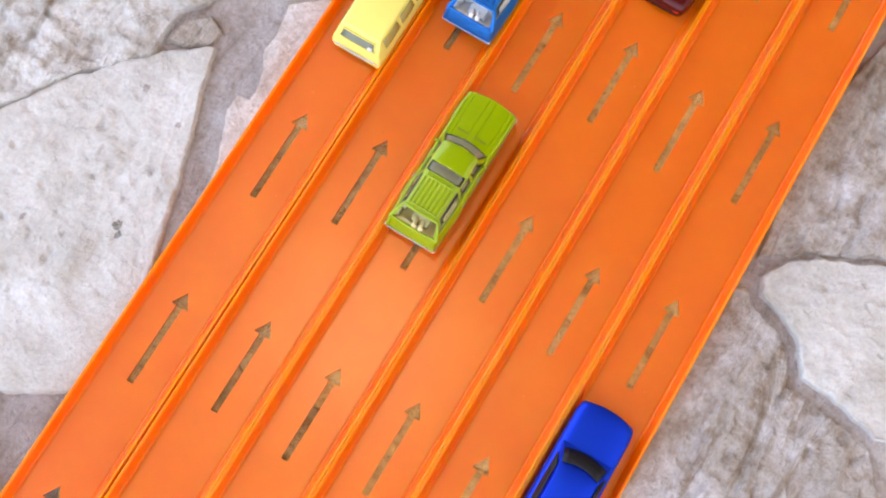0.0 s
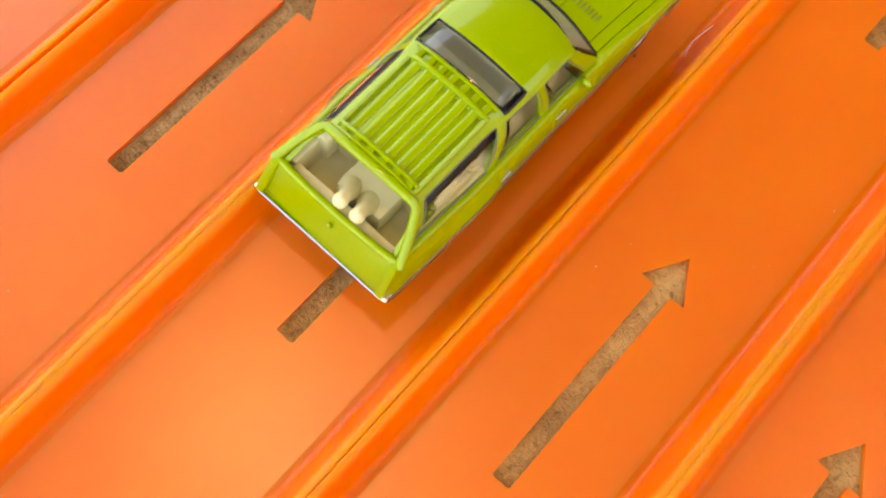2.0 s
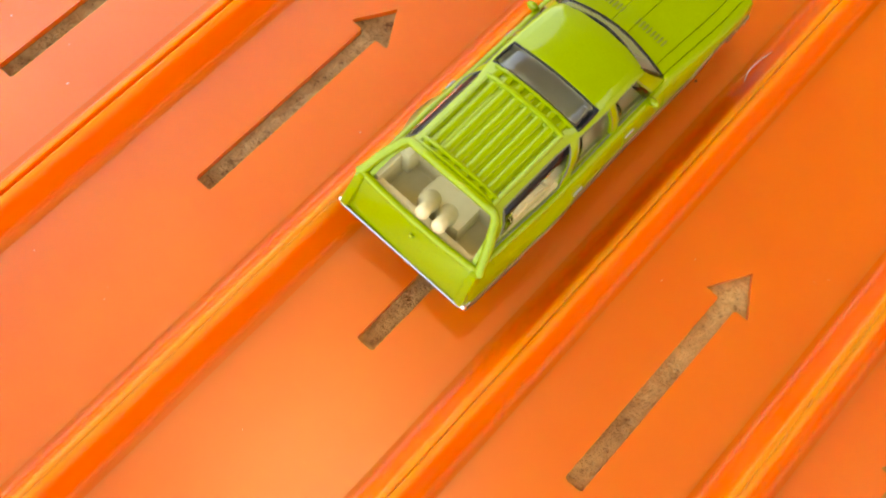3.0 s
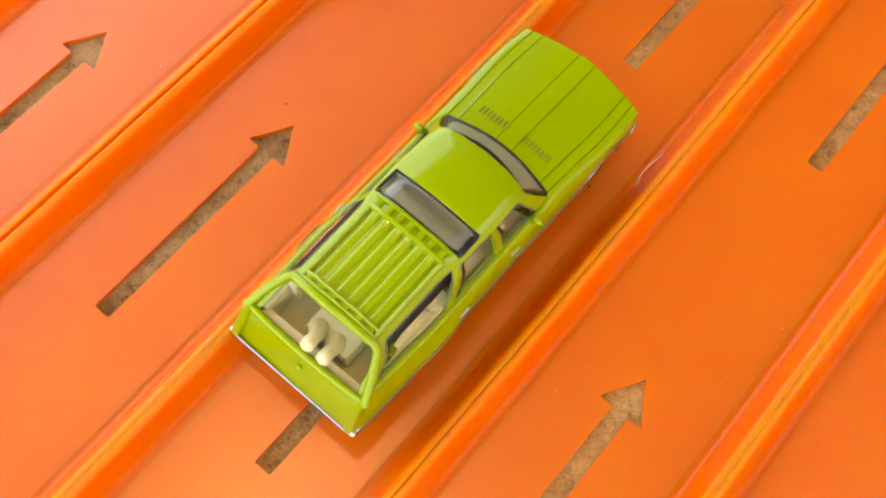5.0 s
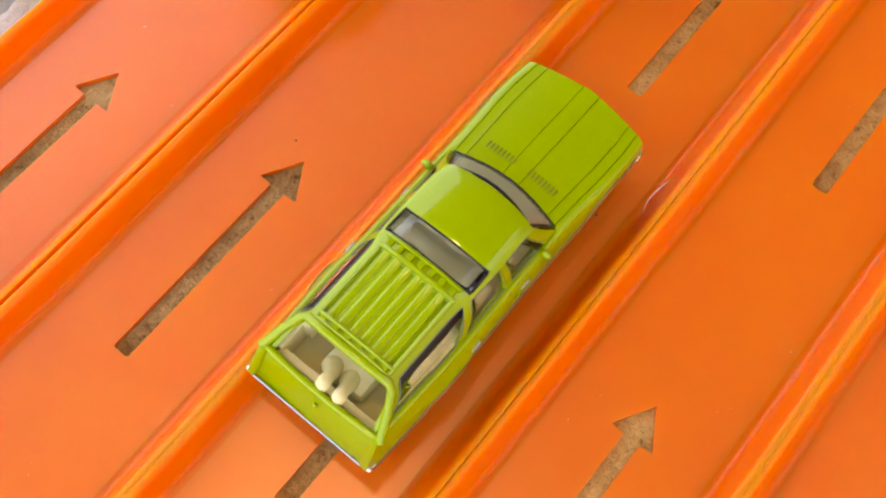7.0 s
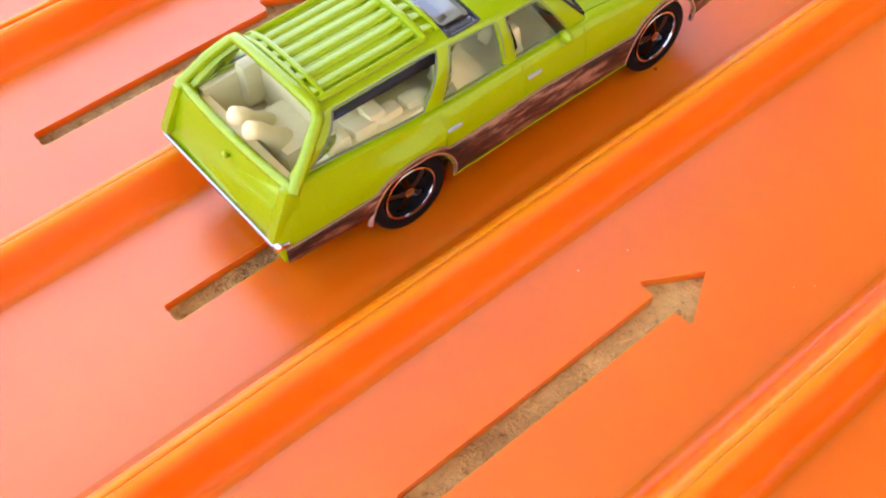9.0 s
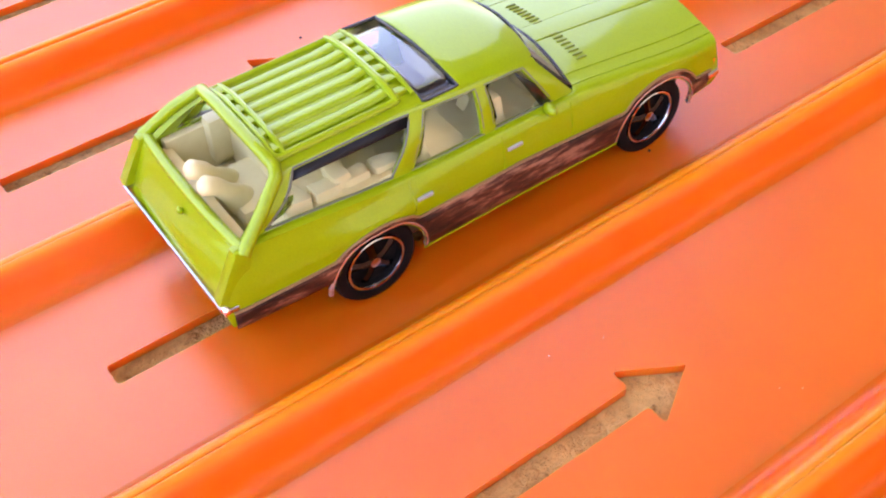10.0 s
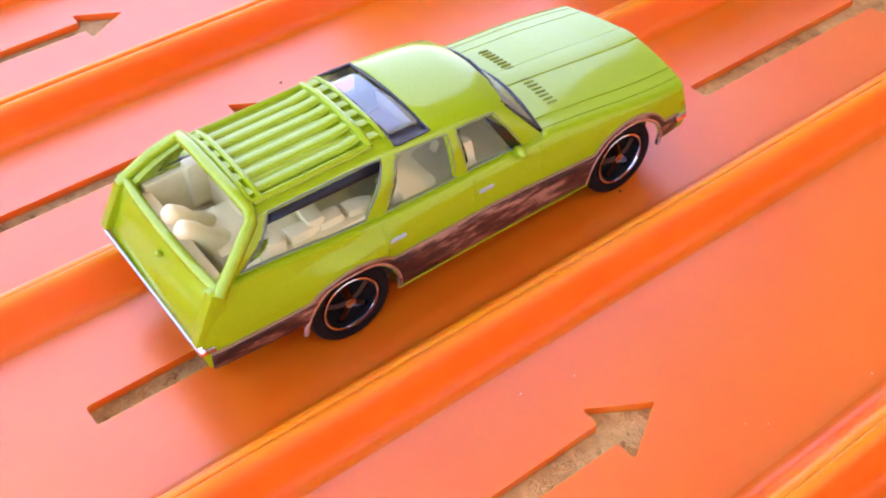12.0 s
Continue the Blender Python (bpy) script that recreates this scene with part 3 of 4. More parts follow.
def cabin_frame():
    bm = bmesh.new()
    for s in (-1, 1):
        cols = []
        for yr in ROOF_STATIONS:
            cols.append([side_point(yr, u, s) for u in (0, 0.05, 0.3, 0.5, 0.7, 0.93, 1.0)])
        for i in range(len(cols) - 1):
            mid = (ROOF_STATIONS[i] + ROOF_STATIONS[i + 1]) / 2
            solid = any(a < mid < b for a, b in PILLARS)
            for j in range(6):
                if solid or j in (0, 5):
                    bm.faces.new([bm.verts.new(p) for p in (cols[i][j], cols[i + 1][j], cols[i + 1][j + 1], cols[i][j + 1])])
    fr = (-1.0, -0.93, -0.83, -0.80, -0.5, 0.0, 0.5, 0.80, 0.83, 0.93, 1.0)
    rows = []
    for y in ROOF_STATIONS:
        e = at(ROOF_EDGE_X, y)
        bow = 0.9 if y == 49.7 else 0.35 if y == 47.0 else (-0.5 if y == 11.9 else 0.0)
        rows.append([(f * e, y + bow * (1 - f * f), roof_top(y, f * e)) for f in fr])
    for i in range(len(rows) - 1):
        for j in range(len(fr) - 1):
            if ROOF_STATIONS[i] == 32.3 and 0 < j < len(fr) - 2:
                continue
            bm.faces.new([bm.verts.new(p) for p in (rows[i][j], rows[i][j + 1], rows[i + 1][j + 1], rows[i + 1][j])])
    bmesh.ops.remove_doubles(bm, verts=bm.verts, dist=0.02)
    return bm


def pane(corners, n=5, bulge=0.0, axis=(0, 0, 1)):
    """A curved sheet between four corners a, b, c, d."""
    a, b, c, d = (Vector(p) for p in corners)
    bm = bmesh.new()
    rows = []
    for i in range(n + 1):
        v = i / n
        rows.append([a.lerp(b, u).lerp(d.lerp(c, u), v) + Vector(axis) * bulge * math.sin(math.pi * u) for u in (k / n for k in range(n + 1))])
    grid_faces(bm, rows)
    return bm


def loop_of(corners, bulge, axis, n=6):
    a, b, c, d = (Vector(p) for p in corners)
    pts = []
    for p, q, bend in ((a, b, True), (b, c, False), (c, d, True), (d, a, False)):
        for k in range(n):
            u = k / n
            pts.append(p.lerp(q, u) + (Vector(axis) * bulge * math.sin(math.pi * u) if bend else Vector((0, 0, 0))))
    return pts


def wheel(parent, x, y, sign, size=1.0):
    base = new("wheel")
    base.parent = parent
    base.location = (0, 0, 0)
    o, w = sign * x, -sign
    R = WHEEL_R
    bm = lathe(bmesh.new(), [(o + w * 0.45, 4.35), (o + w * 0.1, 4.6), (o, 5.2), (o + w * 0.15, 5.9), (o + w * 0.6, R), (o + w * 3.6, R), (o + w * 4.2, 5.6), (o + w * 4.2, 2.0)], (y, R), 40)
    tyre = part("tyre", bm, tyre_black, None)
    bm = lathe(bmesh.new(), [(o + w * 0.5, 4.36), (o + w * 0.08, 4.28), (o, 4.12), (o + w * 0.08, 3.94), (o + w * 0.3, 3.86)], (y, R), 40)
    ring = part("rim_ring", bm, wheel_chrome, None, "bright chrome wheel ring")
    bm = lathe(bmesh.new(), [(o + w * 0.3, 3.88), (o + w * 1.2, 3.7), (o + w * 1.35, 3.0), (o + w * 1.4, 0.02)], (y, R), 32)
    disc = part("wheel_disc", bm, tyre_black, None)
    bm = bmesh.new()
    for k in range(5):
        t = 2 * math.pi * k / 5 + 0.5
        c, s_ = math.cos(t), math.sin(t)
        rows = []
        for r, half, dx in ((0.5, 0.65, 0.55), (1.8, 0.5, 0.6), (3.55, 0.75, 1.0)):
            rows.append([(o + w * dx, y + r * c - half * q * s_, R + r * s_ + half * q * c) for q in (-1, 0, 1)])
        rows2 = [[(p[0] - w * (0.25 if i == 1 else 0), p[1], p[2]) for i, p in enumerate(row)] for row in rows]
        grid_faces(bm, rows2)
    spokes = part("spokes", bm, smoked_chrome, None, "dark chrome five-spoke wheel centre")
    bm = lathe(bmesh.new(), [(o + w * 0.7, 0.85), (o + w * 0.3, 0.75), (o + w * 0.15, 0.4), (o + w * 0.12, 0.02)], (y, R), 16)
    hub = part("hub_cap", bm, wheel_chrome, None)
    for q in (tyre, ring, disc, spokes, hub):
        q.parent = base
    if size != 1.0:
        # shrunk towards its foot on the lane
        base.scale = (size, size, size)
        base.location = Vector((o * (1 - size), y * (1 - size), 0)) * MM
    return base


def wagon(pose_at, label, paint, seat_mat, group="toy cars on the track"):
    car = thing("toy_station_wagon", pose_at, label, "toy car", group)
    body = part("body", wagon_body(), paint, car, sharp=38)
    frame_ob = part("cabin_frame", cabin_frame(), paint, car, sharp=40)
    thicken(frame_ob, 0.85)
    soften(frame_ob, 0.22, 2, 40)
    # chassis
    bm = box(bmesh.new(), -9.0, 9.0, 3, 79, 2.6, 10.0, 0.6)
    part("chassis", bm, under_black, car)
    for s in (-1, 1):
        for y in AXLES:
            wheel(car, 13.35, y, s)
        # wood panel
        ys = sorted(set([1.5 + 0.9 * i for i in range(89)] + [c + d for c in AXLES for d in (-8.2, -7.2, 7.2, 8.2)]))
        bm = bmesh.new()
        prev = None
        for y in ys:
            lo, hi = arch_z(y, ARCH_R + 0.15, 8.5 if y < 14.5 else 5.7 if y < 76.3 else 7.2), arch_z(y, ARCH_R + 1.25, at([(0, 11.2), (20, 11.8), (45, 11.9), (60, 11.2), (80, 10.2)], y))
            lo = min(lo, hi - 0.1)
            col = []
            for u in (0, 0.33, 0.67, 1.0):
                z = lo + (hi - lo) * u
                yy = y
                if y > 76:
                    yy = min(y, 80.5)
                col.append(bm.verts.new((s * (side_x(y, z) + 0.1), yy, z)))
            if prev:
                for a in range(3):
                    bm.faces.new((prev[a], col[a], col[a + 1], prev[a + 1]))
            prev = col
        w = part("wood_panel", bm, wood, car, "dark brown printed wood side panel")
        thicken(w, 0.12)
        # tan line above the panel
        bm = bmesh.new()
        pts = []
        for y in ys:
            if y > 80.2:
                continue
            z = arch_z(y, ARCH_R + 1.4, at([(0, 11.35), (20, 11.95), (45, 12.05), (60, 11.35), (80, 10.35)], y))
            pts.append((s * (side_x(y, z) + 0.1), y, z))
        tube(bm, pts, 0.2, 6)
        part("panel_trim", bm, tan_trim, car, "tan line along the wood panel")
        # wheel arch trims
        for c in AXLES:
            bm = bmesh.new()
            pts = []
            for a in range(-4, 185, 6):
                y, z = c + (ARCH_R + 0.35) * math.cos(radians(a)), WHEEL_R + (ARCH_R + 0.35) * math.sin(radians(a))
                pts.append((s * (side_x(y, z) - 0.22), y, z))
            tube(bm, pts, 0.38, 8)
            part("arch_trim", bm, pewter, car, "chrome wheel arch trim")
        # sill, door seams, handles, mirror
        for y in (27.0, 41.5, 53.0):
            bm = bmesh.new()
            pts = [(s * (side_x(y, z) + 0.02), y, z) for z in np.linspace(12.2, at(SHOULDER, y) - 0.1, 8)]
            tube(bm, pts, 0.13, 5)
            part("door_seam", bm, paint, car)
        for y in (28.6, 43.3):
            bm = box(bmesh.new(), -0.2, 0.2, -1.2, 1.2, -0.25, 0.25, 0.12)
            bmesh.ops.translate(bm, vec=(s * (side_x(y, 15.0) + 0.02), y, 15.0), verts=bm.verts)
            part("door_handle", bm, silver_paint, car, "small chrome door handle")
        bm = blob(bmesh.new(), (s * 13.8, 49.2, 18.0), (1.25, 0.75, 0.85))
        tube(bm, [(s * 12.5, 49.9, 17.0), (s * 13.6, 49.4, 17.8)], 0.45, 6)
        part("side_mirror", bm, paint, car)
        # tail lamp fin and lens
        bm = box(bmesh.new(), 12.0, 13.75, 0.3, 5.2, 12.8, 19.5, 0.55)
        for v in bm.verts:
            if v.co.y < 2.8:
                v.co.y += at(REAR_Y, min(v.co.z, 19)) - 1.0
            v.co.x = s * (v.co.x - max(0, (v.co.z - 15) * 0.1))
        part("tail_fin", bm, paint, car, sharp=50)
        bm = box(bmesh.new(), 11.6, 13.4, 0.55, 1.8, 10.4, 11.6, 0.3)
        if s < 0:
            bmesh.ops.scale(bm, vec=(-1, 1, 1), verts=bm.verts)
        part("tail_lamp", bm, chrome, car, "small chrome tail lamp under the bumper")
        # side glass
        for y0, y1, m in ((14.3, 30.3, clear_glass), (32.1, 39.6, clear_glass), (41.0, 47.2, clear_glass)):
            bm = bmesh.new()
            yrs = np.linspace(y0, y1, 5)
            top = 0.78 if y0 == 14.3 else 0.94
            grid_faces(bm, [[side_point(yr, u, s, 0.5) for yr in yrs] for u in np.linspace(0.03, top, 7)])
            g = part("side_window", bm, m, car)
            thicken(g, 0.25)
            g.visible_shadow = False
            if y0 == 14.3:
                bm = bmesh.new()
                grid_faces(bm, [[side_point(yr, u, s, 0.3) for yr in yrs] for u in np.linspace(0.78, 0.97, 4)])
                thicken(part("roof_side_window", bm, black_glass, car, "dark tinted strip window along the raised roof"), 0.25)
            # grey ring drawn for the shade inside the window edge; no gasket there
            bm = bmesh.new()
            ring = [side_point(yr, 0.04, s, 0.12) for yr in yrs] + [side_point(y1, u, s, 0.12) for u in np.linspace(0.15, 0.85, 6)] + [side_point(yr, 0.94, s, 0.12) for yr in reversed(yrs)] + [side_point(y0, u, s, 0.12) for u in np.linspace(0.85, 0.15, 6)]
            tube(bm, ring, 0.15, 6, True)
            part("window_edge_shade", bm, edge_shade_grey, car)
        # quarter light ahead of the front door window
        cs = []
        for yr, u in ((45.9, 0.05), (47.2, 0.05), (47.1, 0.55), (45.6, 0.92)):
            cs.append(side_point(yr, u, s, 0.05))
        thicken(part("vent_window", pane(cs, 3, 0.2, (s, 0, 0)), dark_glass, car, "small dark tinted vent window"), 0.25)
    # windscreen
    a0, a1 = belt(54.4, -1), belt(54.4, 1)
    e0, e1 = eave(49.5, -1), eave(49.5, 1)
    cs = [a0 + Vector((0.9, 0.2, 0.4)), a1 + Vector((-0.9, 0.2, 0.4)), e1 + Vector((-0.7, 0.1, 0.1)), e0 + Vector((0.7, 0.1, 0.1))]
    g = part("windscreen", pane(cs, 6, 2.0, (0, 0.85, 0.45)), screen_glass, car)
    thicken(g, 0.35)
    g.visible_shadow = False
    bm = bmesh.new()
    tube(bm, loop_of(cs, 2.0, (0, 0.85, 0.45), 8), 0.3, 6, True)
    part("windscreen_gasket", bm, gasket_black, car, "black windscreen seal")
    # roof skylight
    cs = [(-9.3, 32.45, roof_top(32.4, 9.3)), (9.3, 32.45, roof_top(32.4, 9.3)), (9.2, 37.7, roof_top(37.7, 9.2)), (-9.2, 37.7, roof_top(37.7, 9.2))]
    cs = [Vector(c) - Vector((0, 0, 0.25)) for c in cs]
    g = part("roof_window", pane(cs, 6, 0.95, (0, 0, 1)), smoke_glass, car, "blue-grey tinted roof skylight")
    thicken(g, 0.35)
    g.visible_shadow = False
    bm = bmesh.new()
    tube(bm, [p + Vector((0, 0, 0.18)) for p in loop_of(cs, 0.95, (0, 0, 1), 8)], 0.26, 6, True)
    part("roof_window_seal", bm, gasket_black, car, "black skylight seal")
    # roof rack: ribs on a flat tray between two bars
    z = lambda y, x: roof_top(y, x)
    for y, r in ((29.5, 0.5), (31.7, 0.34), (13.9, 0.42), (12.7, 0.36)):
        bm = bmesh.new()
        tube(bm, [(x, y, z(y, x) + 0.4) for x in np.linspace(-8.2, 8.2, 9)], r, 8, flat=(1.0, 0.9))
        part("rack_crossbar", bm, paint, car)
    for k in range(6):
        x = -5.9 + 11.8 * k / 5
        bm = bmesh.new()
        grid_faces(bm, [[(x + dx, y, z(y, x) + dz) for dx, dz in ((-0.86, -0.1), (-0.78, 0.16), (-0.55, 0.28), (0, 0.31), (0.55, 0.28), (0.78, 0.16), (0.86, -0.1))] for y in np.linspace(14.2, 29.3, 6)])
        part("rack_slat", bm, paint, car, sharp=60)
    for s in (-1, 1):
        bm = bmesh.new()
        tube(bm, [(s * 7.9, y, z(y, 7.9) + 0.2) for y in np.linspace(12.9, 29.5, 6)], 0.5, 8)
        part("rack_side_rail", bm, paint, car)
    bm = bmesh.new()
    hoop = [(-13.3, 4.4, 18.8), (-12.8, 5.2, 19.5), (-11.5, 8.4, 22.2), (-9.9, 11.4, 24.3), (-8.9, 11.9, 25.1), (-5, 11.7, 25.8), (0, 11.6, 26.0)]
    tube(bm, hoop + [(-x, y, zz) for x, y, zz in reversed(hoop[:-1])], 0.85, 10, flat=(1.0, 0.9))
    part("rear_window_hoop", bm, paint, car, sharp=60)
    for k in range(7):
        x = -6.9 + 13.8 * k / 6
        bm = box(bmesh.new(), x - 0.62, x + 0.62, 29.6, 31.5, z(30.5, x) - 0.3, z(30.5, x) + 0.45, 0.2)
        part("rack_stud", bm, paint, car)
    for k in range(6):
        x = -6.6 + 13.2 * k / 5
        bm = box(bmesh.new(), x - 0.7, x + 0.7, 12.7, 13.9, z(13.3, x) - 0.2, z(13.3, x) + 0.5, 0.12)
        part("rack_stud", bm, paint, car)
    # hood louvres: dark green bars stand in for the shade in the slots
    for s in (-1, 1):
        for k in range(8):
            x = s * (1.75 + 0.86 * k)
            y = 60.0 - 0.02 * k
            zz = at(SHOULDER, y) + 0.3 + 1.15 * (1 - (x / 13.3) ** 2)
            bm = bmesh.new()
            tube(bm, [(x, y - 0.9, zz + 0.13), (x, y - 0.6, zz + 0.1), (x, y + 0.6, zz - 0.03), (x, y + 0.9, zz - 0.06)], [0.08, 0.2, 0.2, 0.08], 6)
            part("hood_louvre", bm, slot_shade, car, "hood vent louvre, coloured dark green as its slot's shade")
    # tailgate: top lip, knob
    bm = bmesh.new()
    tube(bm, [(x, 4.7 - 0.5 * (1 - (x / 12.6) ** 2), 18.9) for x in np.linspace(-12.4, 12.4, 11)], 0.75, 10)
    part("tailgate_lip", bm, paint, car, sharp=60)
    bm = blob(bmesh.new(), (0.3, 2.5, 17.0), (0.5, 0.45, 0.5), 10, 6)
    part("tailgate_knob", bm, paint, car)
    # bumpers
    bm = bmesh.new()
    pts = [(-14.0, 2.2, 12.0), (-13.9, 1.1, 12.0)] + [(x, 0.35, 12.0) for x in np.linspace(-13.2, 13.2, 7)] + [(13.9, 1.1, 12.0), (14.0, 2.2, 12.0)]
    tube(bm, pts, 0.38, 8, flat=(0.7, 1.0))
    part("rear_bumper", bm, worn_chrome, car, "thin chrome rear bumper")
    for s in (-1, 1):
        bm = blob(bmesh.new(), (s * 13.7, 0.7, 12.3), (0.8, 0.6, 0.75), 10, 6)
        part("bumper_corner", bm, chrome, car, "small chrome bumper corner")
    bm = bmesh.new()
    pts = [(s * x, y, 9.2) for s, x, y in ((-1, 14.2, 79.2), (-1, 14.0, 81.2), (-1, 12.6, 82.6), (-1, 7, 83.3), (-1, 0, 84.2), (1, 7, 83.3), (1, 12.6, 82.6), (1, 14.0, 81.2), (1, 14.2, 79.2))]
    tube(bm, pts, 0.6, 8, flat=(0.7, 1.0))
    part("front_bumper", bm, chrome, car, "chrome front bumper")
    for s in (-1, 1):
        for x in (8.2, 11.4):
            bm = lathe(bmesh.new(), [(0.0, 1.35), (0.5, 1.2), (0.8, 0.7), (0.9, 0.05)], (0, 0), 14)
            for v in bm.verts:
                v.co = Vector((s * x + v.co.y, at([(7, 82.5), (12.6, 81.6)], x) + v.co.x, 11.4 + v.co.z))
            part("headlamp", bm, chrome, car, "round chrome headlamp")
        bm = box(bmesh.new(), 12.5, 14.0, 79.3, 81.3, 10.4, 12.3, 0.4)
        for v in bm.verts:
            v.co.y -= 0.5 * max(0.0, v.co.x - 13.0)
            v.co.x *= s
        part("corner_lamp", bm, chrome, car, "small chrome lamp on the front corner")
    # interior
    bm = box(bmesh.new(), -11.6, 11.6, 14.5, 53.5, 10.55, 13.2, 0.4)
    part("interior_floor", bm, seat_mat, car)
    bm = box(bmesh.new(), -11.6, 11.6, 5.2, 15.0, 10.52, 11.4, 0.3)
    part("load_floor", bm, seat_mat, car)
    bm = box(bmesh.new(), -11.0, 11.0, 5.3, 6.9, 11.0, 17.4, 0.4)
    part("rear_ledge", bm, seat_mat, car)
    for y0, h in ((44.5, 21.0), (32.5, 21.2), (21.5, 20.6)):
        bm = box(bmesh.new(), -10.8, 10.8, y0, y0 + 6.5, 13.0, 15.8, 0.8)
        part("bench_seat", bm, seat_mat, car)
        for sx in (-1, 1):
            bm = box(bmesh.new(), min(sx * 0.5, sx * 10.6), max(sx * 0.5, sx * 10.6), y0 - 2.2, y0 + 0.4, 14.5, h, 0.8)
            for v in bm.verts:
                v.co.y -= (v.co.z - 14.5) * 0.18
            part("seat_back", bm, seat_mat, car)
    bm = box(bmesh.new(), -9.5, 9.5, 51.0, 53.8, 13.0, 17.6, 0.7)
    part("dashboard", bm, seat_mat, car)
    for s in (-1, 1):
        bm = box(bmesh.new(), 10.2, 12.0, 6.0, 27.5, 11.0, 18.6, 0.4)
        if s < 0:
            bmesh.ops.scale(bm, vec=(-1, 1, 1), verts=bm.verts)
        part("side_liner", bm, seat_mat, car)
        for k in range(4):
            y0 = 11.5 + 4.1 * k
            bm = box(bmesh.new(), 8.6, 10.9, y0, y0 + 3.7, 13.0, 20.0 - 0.15 * k, 0.7)
            if s < 0:
                bmesh.ops.scale(bm, vec=(-1, 1, 1), verts=bm.verts)
            part("side_cushion", bm, seat_mat, car)
    bm = box(bmesh.new(), -4.2, 5.4, 8.4, 15.0, 11.0, 16.6, 1.2)
    part("rear_console", bm, seat_mat, car)
    bm = box(bmesh.new(), -9.6, 9.6, 14.2, 18.5, 11.0, 19.6, 1.0)
    part("seat_back", bm, seat_mat, car)
    for x0, x1 in ((-2.2, 0.0), (1.6, 3.5)):
        bm = bmesh.new()
        tube(bm, [(x0 - 0.2, 11.6, 12.5), (x0, 10.6, 14.4), (x0 + 0.5, 9.3, 16.5), (x1 - 0.7, 7.9, 18.8), (x1 - 0.4, 6.7, 20.6), (x1, 5.2, 21.9), (x1 + 0.1, 4.7, 22.3)], [2.4, 2.3, 1.8, 1.2, 1.15, 1.25, 0.7], 14)
        part("interior_peg", bm, seat_mat, car, "rounded peg of the interior moulding", sharp=60)
    return car


def placed(x, y, yaw=0.0):
    return pose(x * MM, y * MM, 0, 0, 0, yaw)


wagon(placed(-4.0, 13.4, -0.4), "lime green metallic toy station wagon with wood sides", lime, cream)
wagon(placed(-36.0, 121.4, -0.3), "bright blue toy station wagon with white interior", blue_paint, white_plastic)


# ---------------------------------------------------------------- other toy cars
def lofted(sections, ends=True):
    """A body through cross-sections (y, [(x, z) from sill to centre])."""
    bm = bmesh.new()
    rows = []
    for y, half in sections:
        full = half + [(-x, z) for x, z in reversed(half[:-1])]
        rows.append([(x, y, z) for x, z in full])
    vs = grid_faces(bm, rows)
    if ends:
        bm.faces.new(vs[0])
        bm.faces.new(list(reversed(vs[-1])))
    return bm


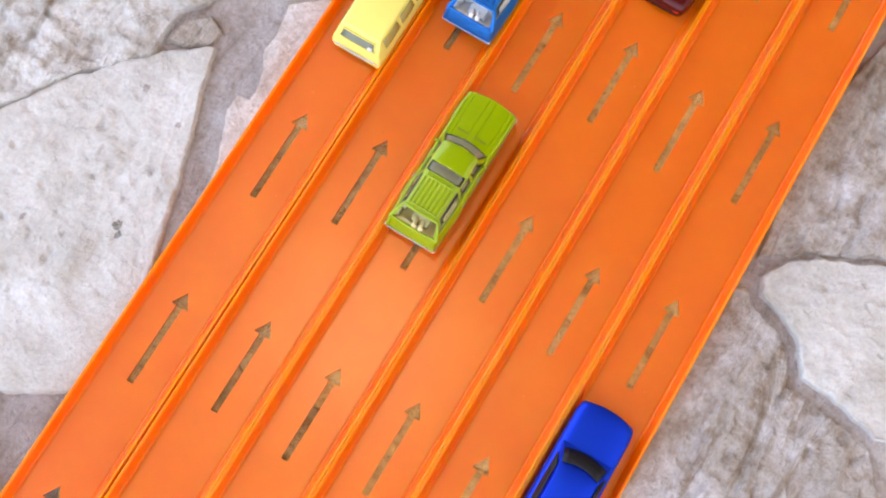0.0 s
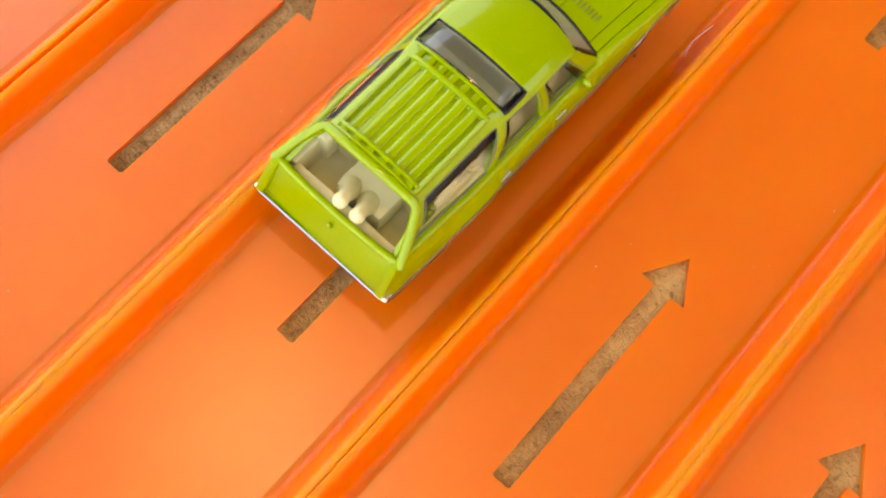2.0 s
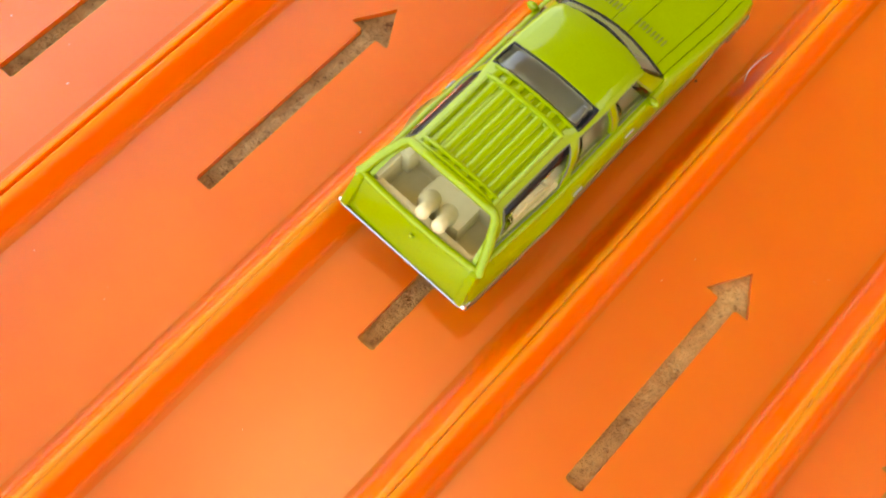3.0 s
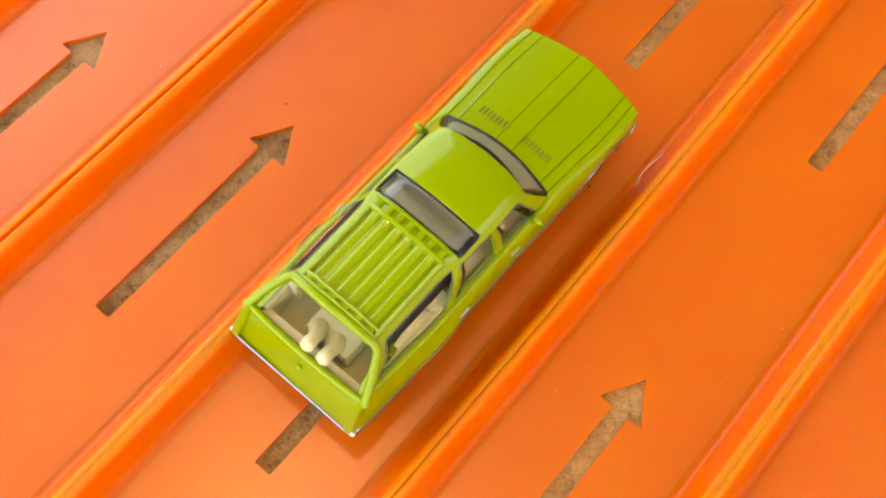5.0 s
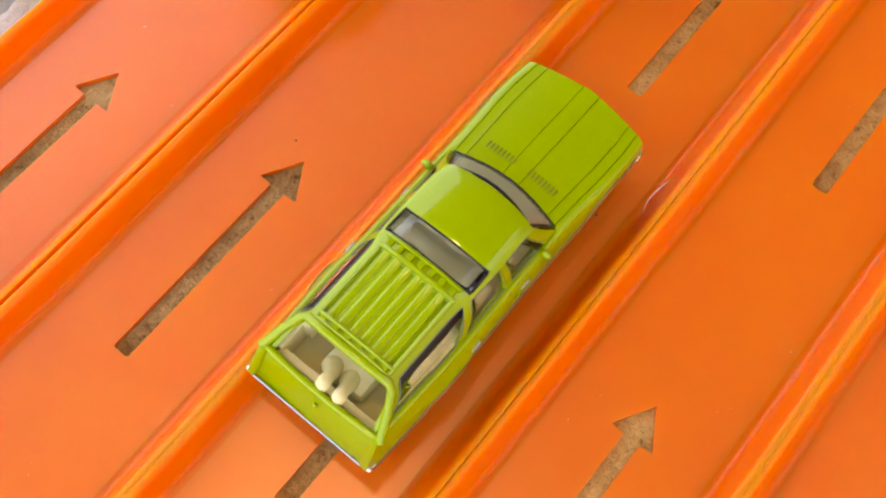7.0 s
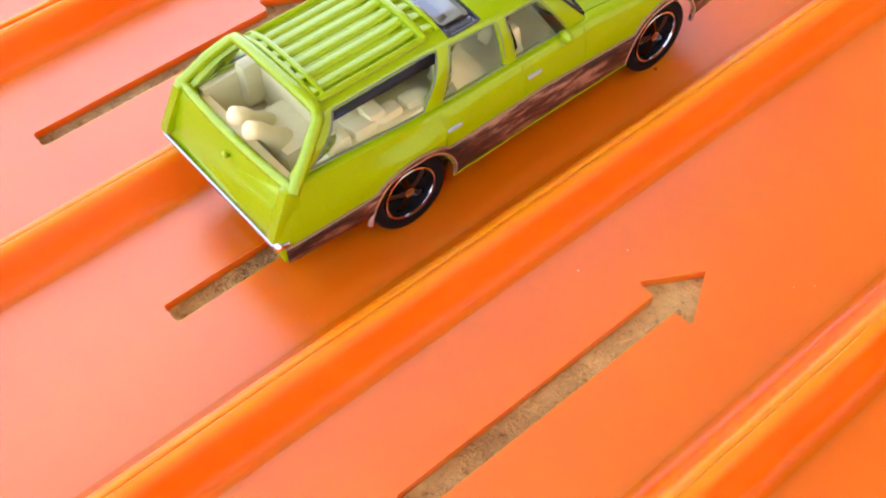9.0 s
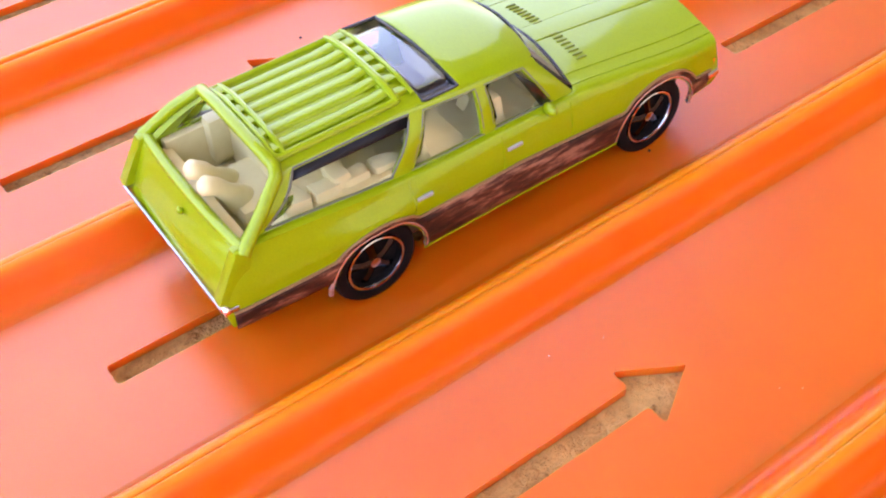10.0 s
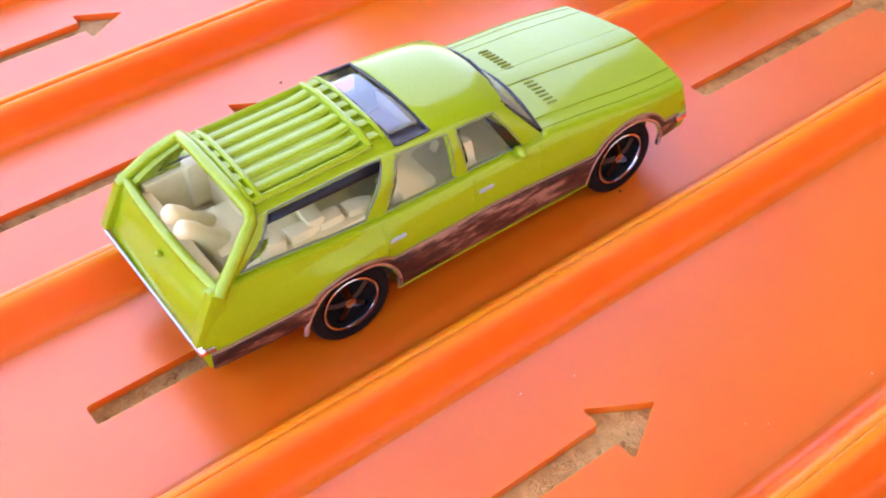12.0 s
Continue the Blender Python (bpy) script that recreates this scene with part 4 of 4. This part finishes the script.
def yellow_wagon():
    car = thing("toy_panel_wagon", placed(-78.4, 83.2, 0.4), "lemon yellow toy wagon with narrow rear window", "toy car", "toy cars on the track")
    sec = []
    for y, w, roof, rw in ((0, 13.8, 11.0, 13.2), (0.5, 14.3, 12.2, 13.3), (1.6, 14.5, 15.2, 13.0), (6.4, 14.6, 21.6, 11.6), (7.2, 14.6, 22.6, 11.3), (8.6, 14.6, 23.0, 11.2), (20, 14.7, 23.4, 11.3), (44, 14.7, 23.2, 11.2), (50, 14.6, 21.5, 11.0), (56, 14.5, 17.0, 12.0), (60, 14.4, 15.6, 12.6), (72, 14.0, 14.6, 12.2), (76, 13.0, 12.0, 11.6)):
        sec.append((y, [(w - 0.8, 4.5), (w, 8.0), (w, 10.5), (max(rw, w - 0.6), min(roof - 0.6, 14.0)), (rw, roof - 0.5), (rw - 0.9, roof), (rw * 0.5, roof + 0.35), (0, roof + 0.45)]))
    soften(part("body", lofted(sec), yellow_paint, car, sharp=20), 0.22, 2, 22)
    bm = pane([(-10.2, 2.3, 16.4), (10.2, 2.3, 16.4), (9.2, 5.4, 20.6), (-9.2, 5.4, 20.6)], 4, 0.3, (0, -1, 0.3))
    w = part("rear_window", bm, grey_glass, car, "grey translucent rear window")
    w.location = Vector((0, -0.3, 0.25)) * MM
    thicken(w, 0.4)
    bm = bmesh.new()
    tube(bm, [p + Vector((0, -0.3, 0.3)) for p in loop_of([(-10.2, 2.3, 16.4), (10.2, 2.3, 16.4), (9.2, 5.4, 20.6), (-9.2, 5.4, 20.6)], 0.3, (0, -1, 0.3), 5)], 0.4, 6, True)
    part("window_frame", bm, yellow_paint, car)
    part("window_peg", blob(bmesh.new(), (7.4, 2.5, 17.9), (1.5, 1.1, 1.4)), white_plastic, car, "small white dot in the rear window")
    part("exhaust_plate", box(bmesh.new(), -4.0, 0.6, -0.4, 1.2, 6.8, 8.0, 0.3), chrome, car, "small chrome plate under the tail")
    part("rear_bumper", tube(bmesh.new(), [(-14.0, 1.6, 8.6), (-13.2, 0.2, 8.6), (-6, -0.5, 8.6), (6, -0.5, 8.6), (13.2, 0.2, 8.6), (14.0, 1.6, 8.6)], 0.6, 8, flat=(0.8, 1.0)), worn_chrome, car, "thin chrome rear bumper")
    part("chassis", box(bmesh.new(), -12.4, 12.4, 1.5, 74, 2.6, 5.4, 0.4), under_black, car)
    for s in (-1, 1):
        for y0, y1 in ((8, 22), (24, 36), (38, 47)):
            cs = [(s * 13.55, y0, 15.4), (s * 13.55, y1, 15.4), (s * 11.75, y1 - 0.5, 21.2), (s * 11.75, y0 + 0.5, 21.2)]
            g = part("side_window", pane(cs, 3, 0.3, (s, 0, 0)), olive_glass, car, "olive yellow side window")
            g.location = (s * 0.35 * MM, 0, 0)
            thicken(g, 0.3)
        for y in (18.0, 62.0):
            wheel(car, 14.2, y, s)


def coupe(name, at_pose, label, paint):
    car = thing(name, at_pose, label, "toy car", "toy cars on the track")
    sec = []
    for y, w, top, rw in ((0, 10.5, 9.0, 9.5), (0.8, 12.6, 11.0, 11.5), (3, 14.0, 12.6, 12.6), (10, 14.8, 13.6, 12.8), (22, 15.2, 13.8, 13.0), (34, 15.2, 13.6, 13.0), (46, 15.2, 13.2, 13.0), (58, 15.1, 12.4, 12.6), (68, 15.0, 11.4, 12.8), (73.5, 14.6, 10.4, 12.6), (75.6, 13.6, 9.2, 11.8), (76.2, 12.6, 7.6, 11.0)):
        sec.append((y, [(w - 0.7, 3.2), (w + 0.15, 6.0), (w + 0.1, 8.0), (w - 0.4, top - 1.6), (rw, top - 0.2), (rw * 0.8, top + 0.15), (rw * 0.45, top + 0.45), (0, top + 0.55)]))
    bm = lofted(sec)
    for v in bm.verts:
        k = max(0.0, (v.co.y - 50) / 26.2)
        v.co.y += 2.6 * k * (1 - min(1.0, abs(v.co.x) / 15) ** 2)
    body = part("body", bm, paint, car, sharp=45)
    sub = body.modifiers.new("smooth", "SUBSURF")
    sub.levels = sub.render_levels = 1
    roof = []
    for y, w, top in ((7, 12.2, 13.0), (14, 10.9, 18.0), (22, 9.9, 20.2), (37, 9.8, 20.4), (43, 10.3, 19.4), (48.5, 11.4, 16.8), (54.5, 12.6, 12.9)):
        roof.append((y, [(w + 0.9, 12.0), (w + 0.6, (12.0 + top) / 2), (w, top - 0.5), (w * 0.85, top), (w * 0.4, top + 0.3), (0, top + 0.35)]))
    r = part("roof", lofted(roof), paint, car, sharp=45)
    for name_, rows_ in (("windscreen", ((44.6, 9.4, 19.2), (48.2, 10.4, 17.3), (51.4, 11.2, 15.2))), ("rear_window", ((8.0, 10.8, 14.2), (13.8, 10.0, 18.2), (20.0, 9.2, 20.1)))):
        bm = bmesh.new()
        g = []
        for y, w, z in rows_:
            g.append([(f * w, y + 2.2 * (1 - f * f) * (1 if y > 30 else -0.3), z + 0.5 * (1 - f * f)) for f in np.linspace(-1, 1, 9)])
        grid_faces(bm, g)
        thicken(part(name_, bm, black_glass, car, "glossy black window"), 0.7, 0.0)
    for s in (-1, 1):
        cs = [(s * 13.0, 14.5, 14.4), (s * 13.0, 48.5, 14.4), (s * 10.8, 43.5, 18.6), (s * 10.9, 19.0, 18.6)]
        g = part("side_window", pane(cs, 3, 0.35, (s, 0, 0)), black_glass, car)
        thicken(g, 0.4, 0)
        for y in (15.5, 61.0):
            wheel(car, 14.2, y, s, 0.8)
        bm = box(bmesh.new(), s * 9 - 1.6, s * 9 + 1.6, 0.1, 1.2, 6.6, 7.8, 0.3)
        part("tail_lamp", bm, red_lens, car)
    part("chassis", box(bmesh.new(), -12.5, 12.5, 3, 73, 2.4, 4.4, 0.4), under_black, car)
    part("rear_bumper", tube(bmesh.new(), [(-11.5, 1.4, 5.0), (-8, 0.3, 5.0), (0, 0.0, 5.0), (8, 0.3, 5.0), (11.5, 1.4, 5.0)], 0.5, 8), dark_chrome, car)
    return car


yellow_wagon()
coupe("toy_coupe", placed(42.0, 189.0, 0.0), "dark red toy coupe with black glossy windows", red_paint)
coupe("toy_coupe", placed(123.0, -86.0, 0.0), "deep blue toy coupe with black windscreen", navy_paint)


# ---------------------------------------------------------------- dust and lint on the lanes
def hair(points, r=0.085):
    bm = bmesh.new()
    ps = [Vector(p) for p in points]
    fine = []
    for i in range(len(ps) - 1):
        a, b, c, d = ps[max(i - 1, 0)], ps[i], ps[i + 1], ps[min(i + 2, len(ps) - 1)]
        for k in range(5):
            t = k / 5
            fine.append(0.5 * ((2 * b) + (c - a) * t + (2 * a - 5 * b + 4 * c - d) * t * t + (3 * b - a - 3 * c + d) * t ** 3))
    fine.append(ps[-1])
    return tube(bm, fine, r, 5)


lint = part("lint_fibre", hair([(18.3, 86.7, 1.2), (16.9, 90.5, 0.4), (16.6, 93.0, 0.4), (17.2, 97.0, 0.6), (18.3, 100.5, 1.3), (18.6, 105.7, 1.7)]), lint_white, None)
tagged(lint, "thin pale curled fibre lying against the rail", "lint")


def dust():
    rng = random.Random(11)
    bm = bmesh.new()
    for i in range(70):
        k = rng.randint(1, 6)
        x, y, r = lane_x[k] + rng.uniform(-14.5, 14.5), rng.uniform(-120, 190), rng.uniform(0.05, 0.13)
        blob(bm, (x, y, r * 0.5), (r, r * rng.uniform(0.8, 2.0), r * 0.6), 6, 4)
    return bm


tagged(part("dust_specks", dust(), lint_white, None), "tiny pale dust specks scattered over the lanes", "dust", kind="stuff")
for x, y in ((-46.2, 56.7), (10.4, 82.7)):
    b = part("black_speck", blob(bmesh.new(), (x, y, 0.15), (0.22, 0.26, 0.18), 8, 5), speck_black, None)
    tagged(b, "tiny black grit speck on the lane floor", "speck")
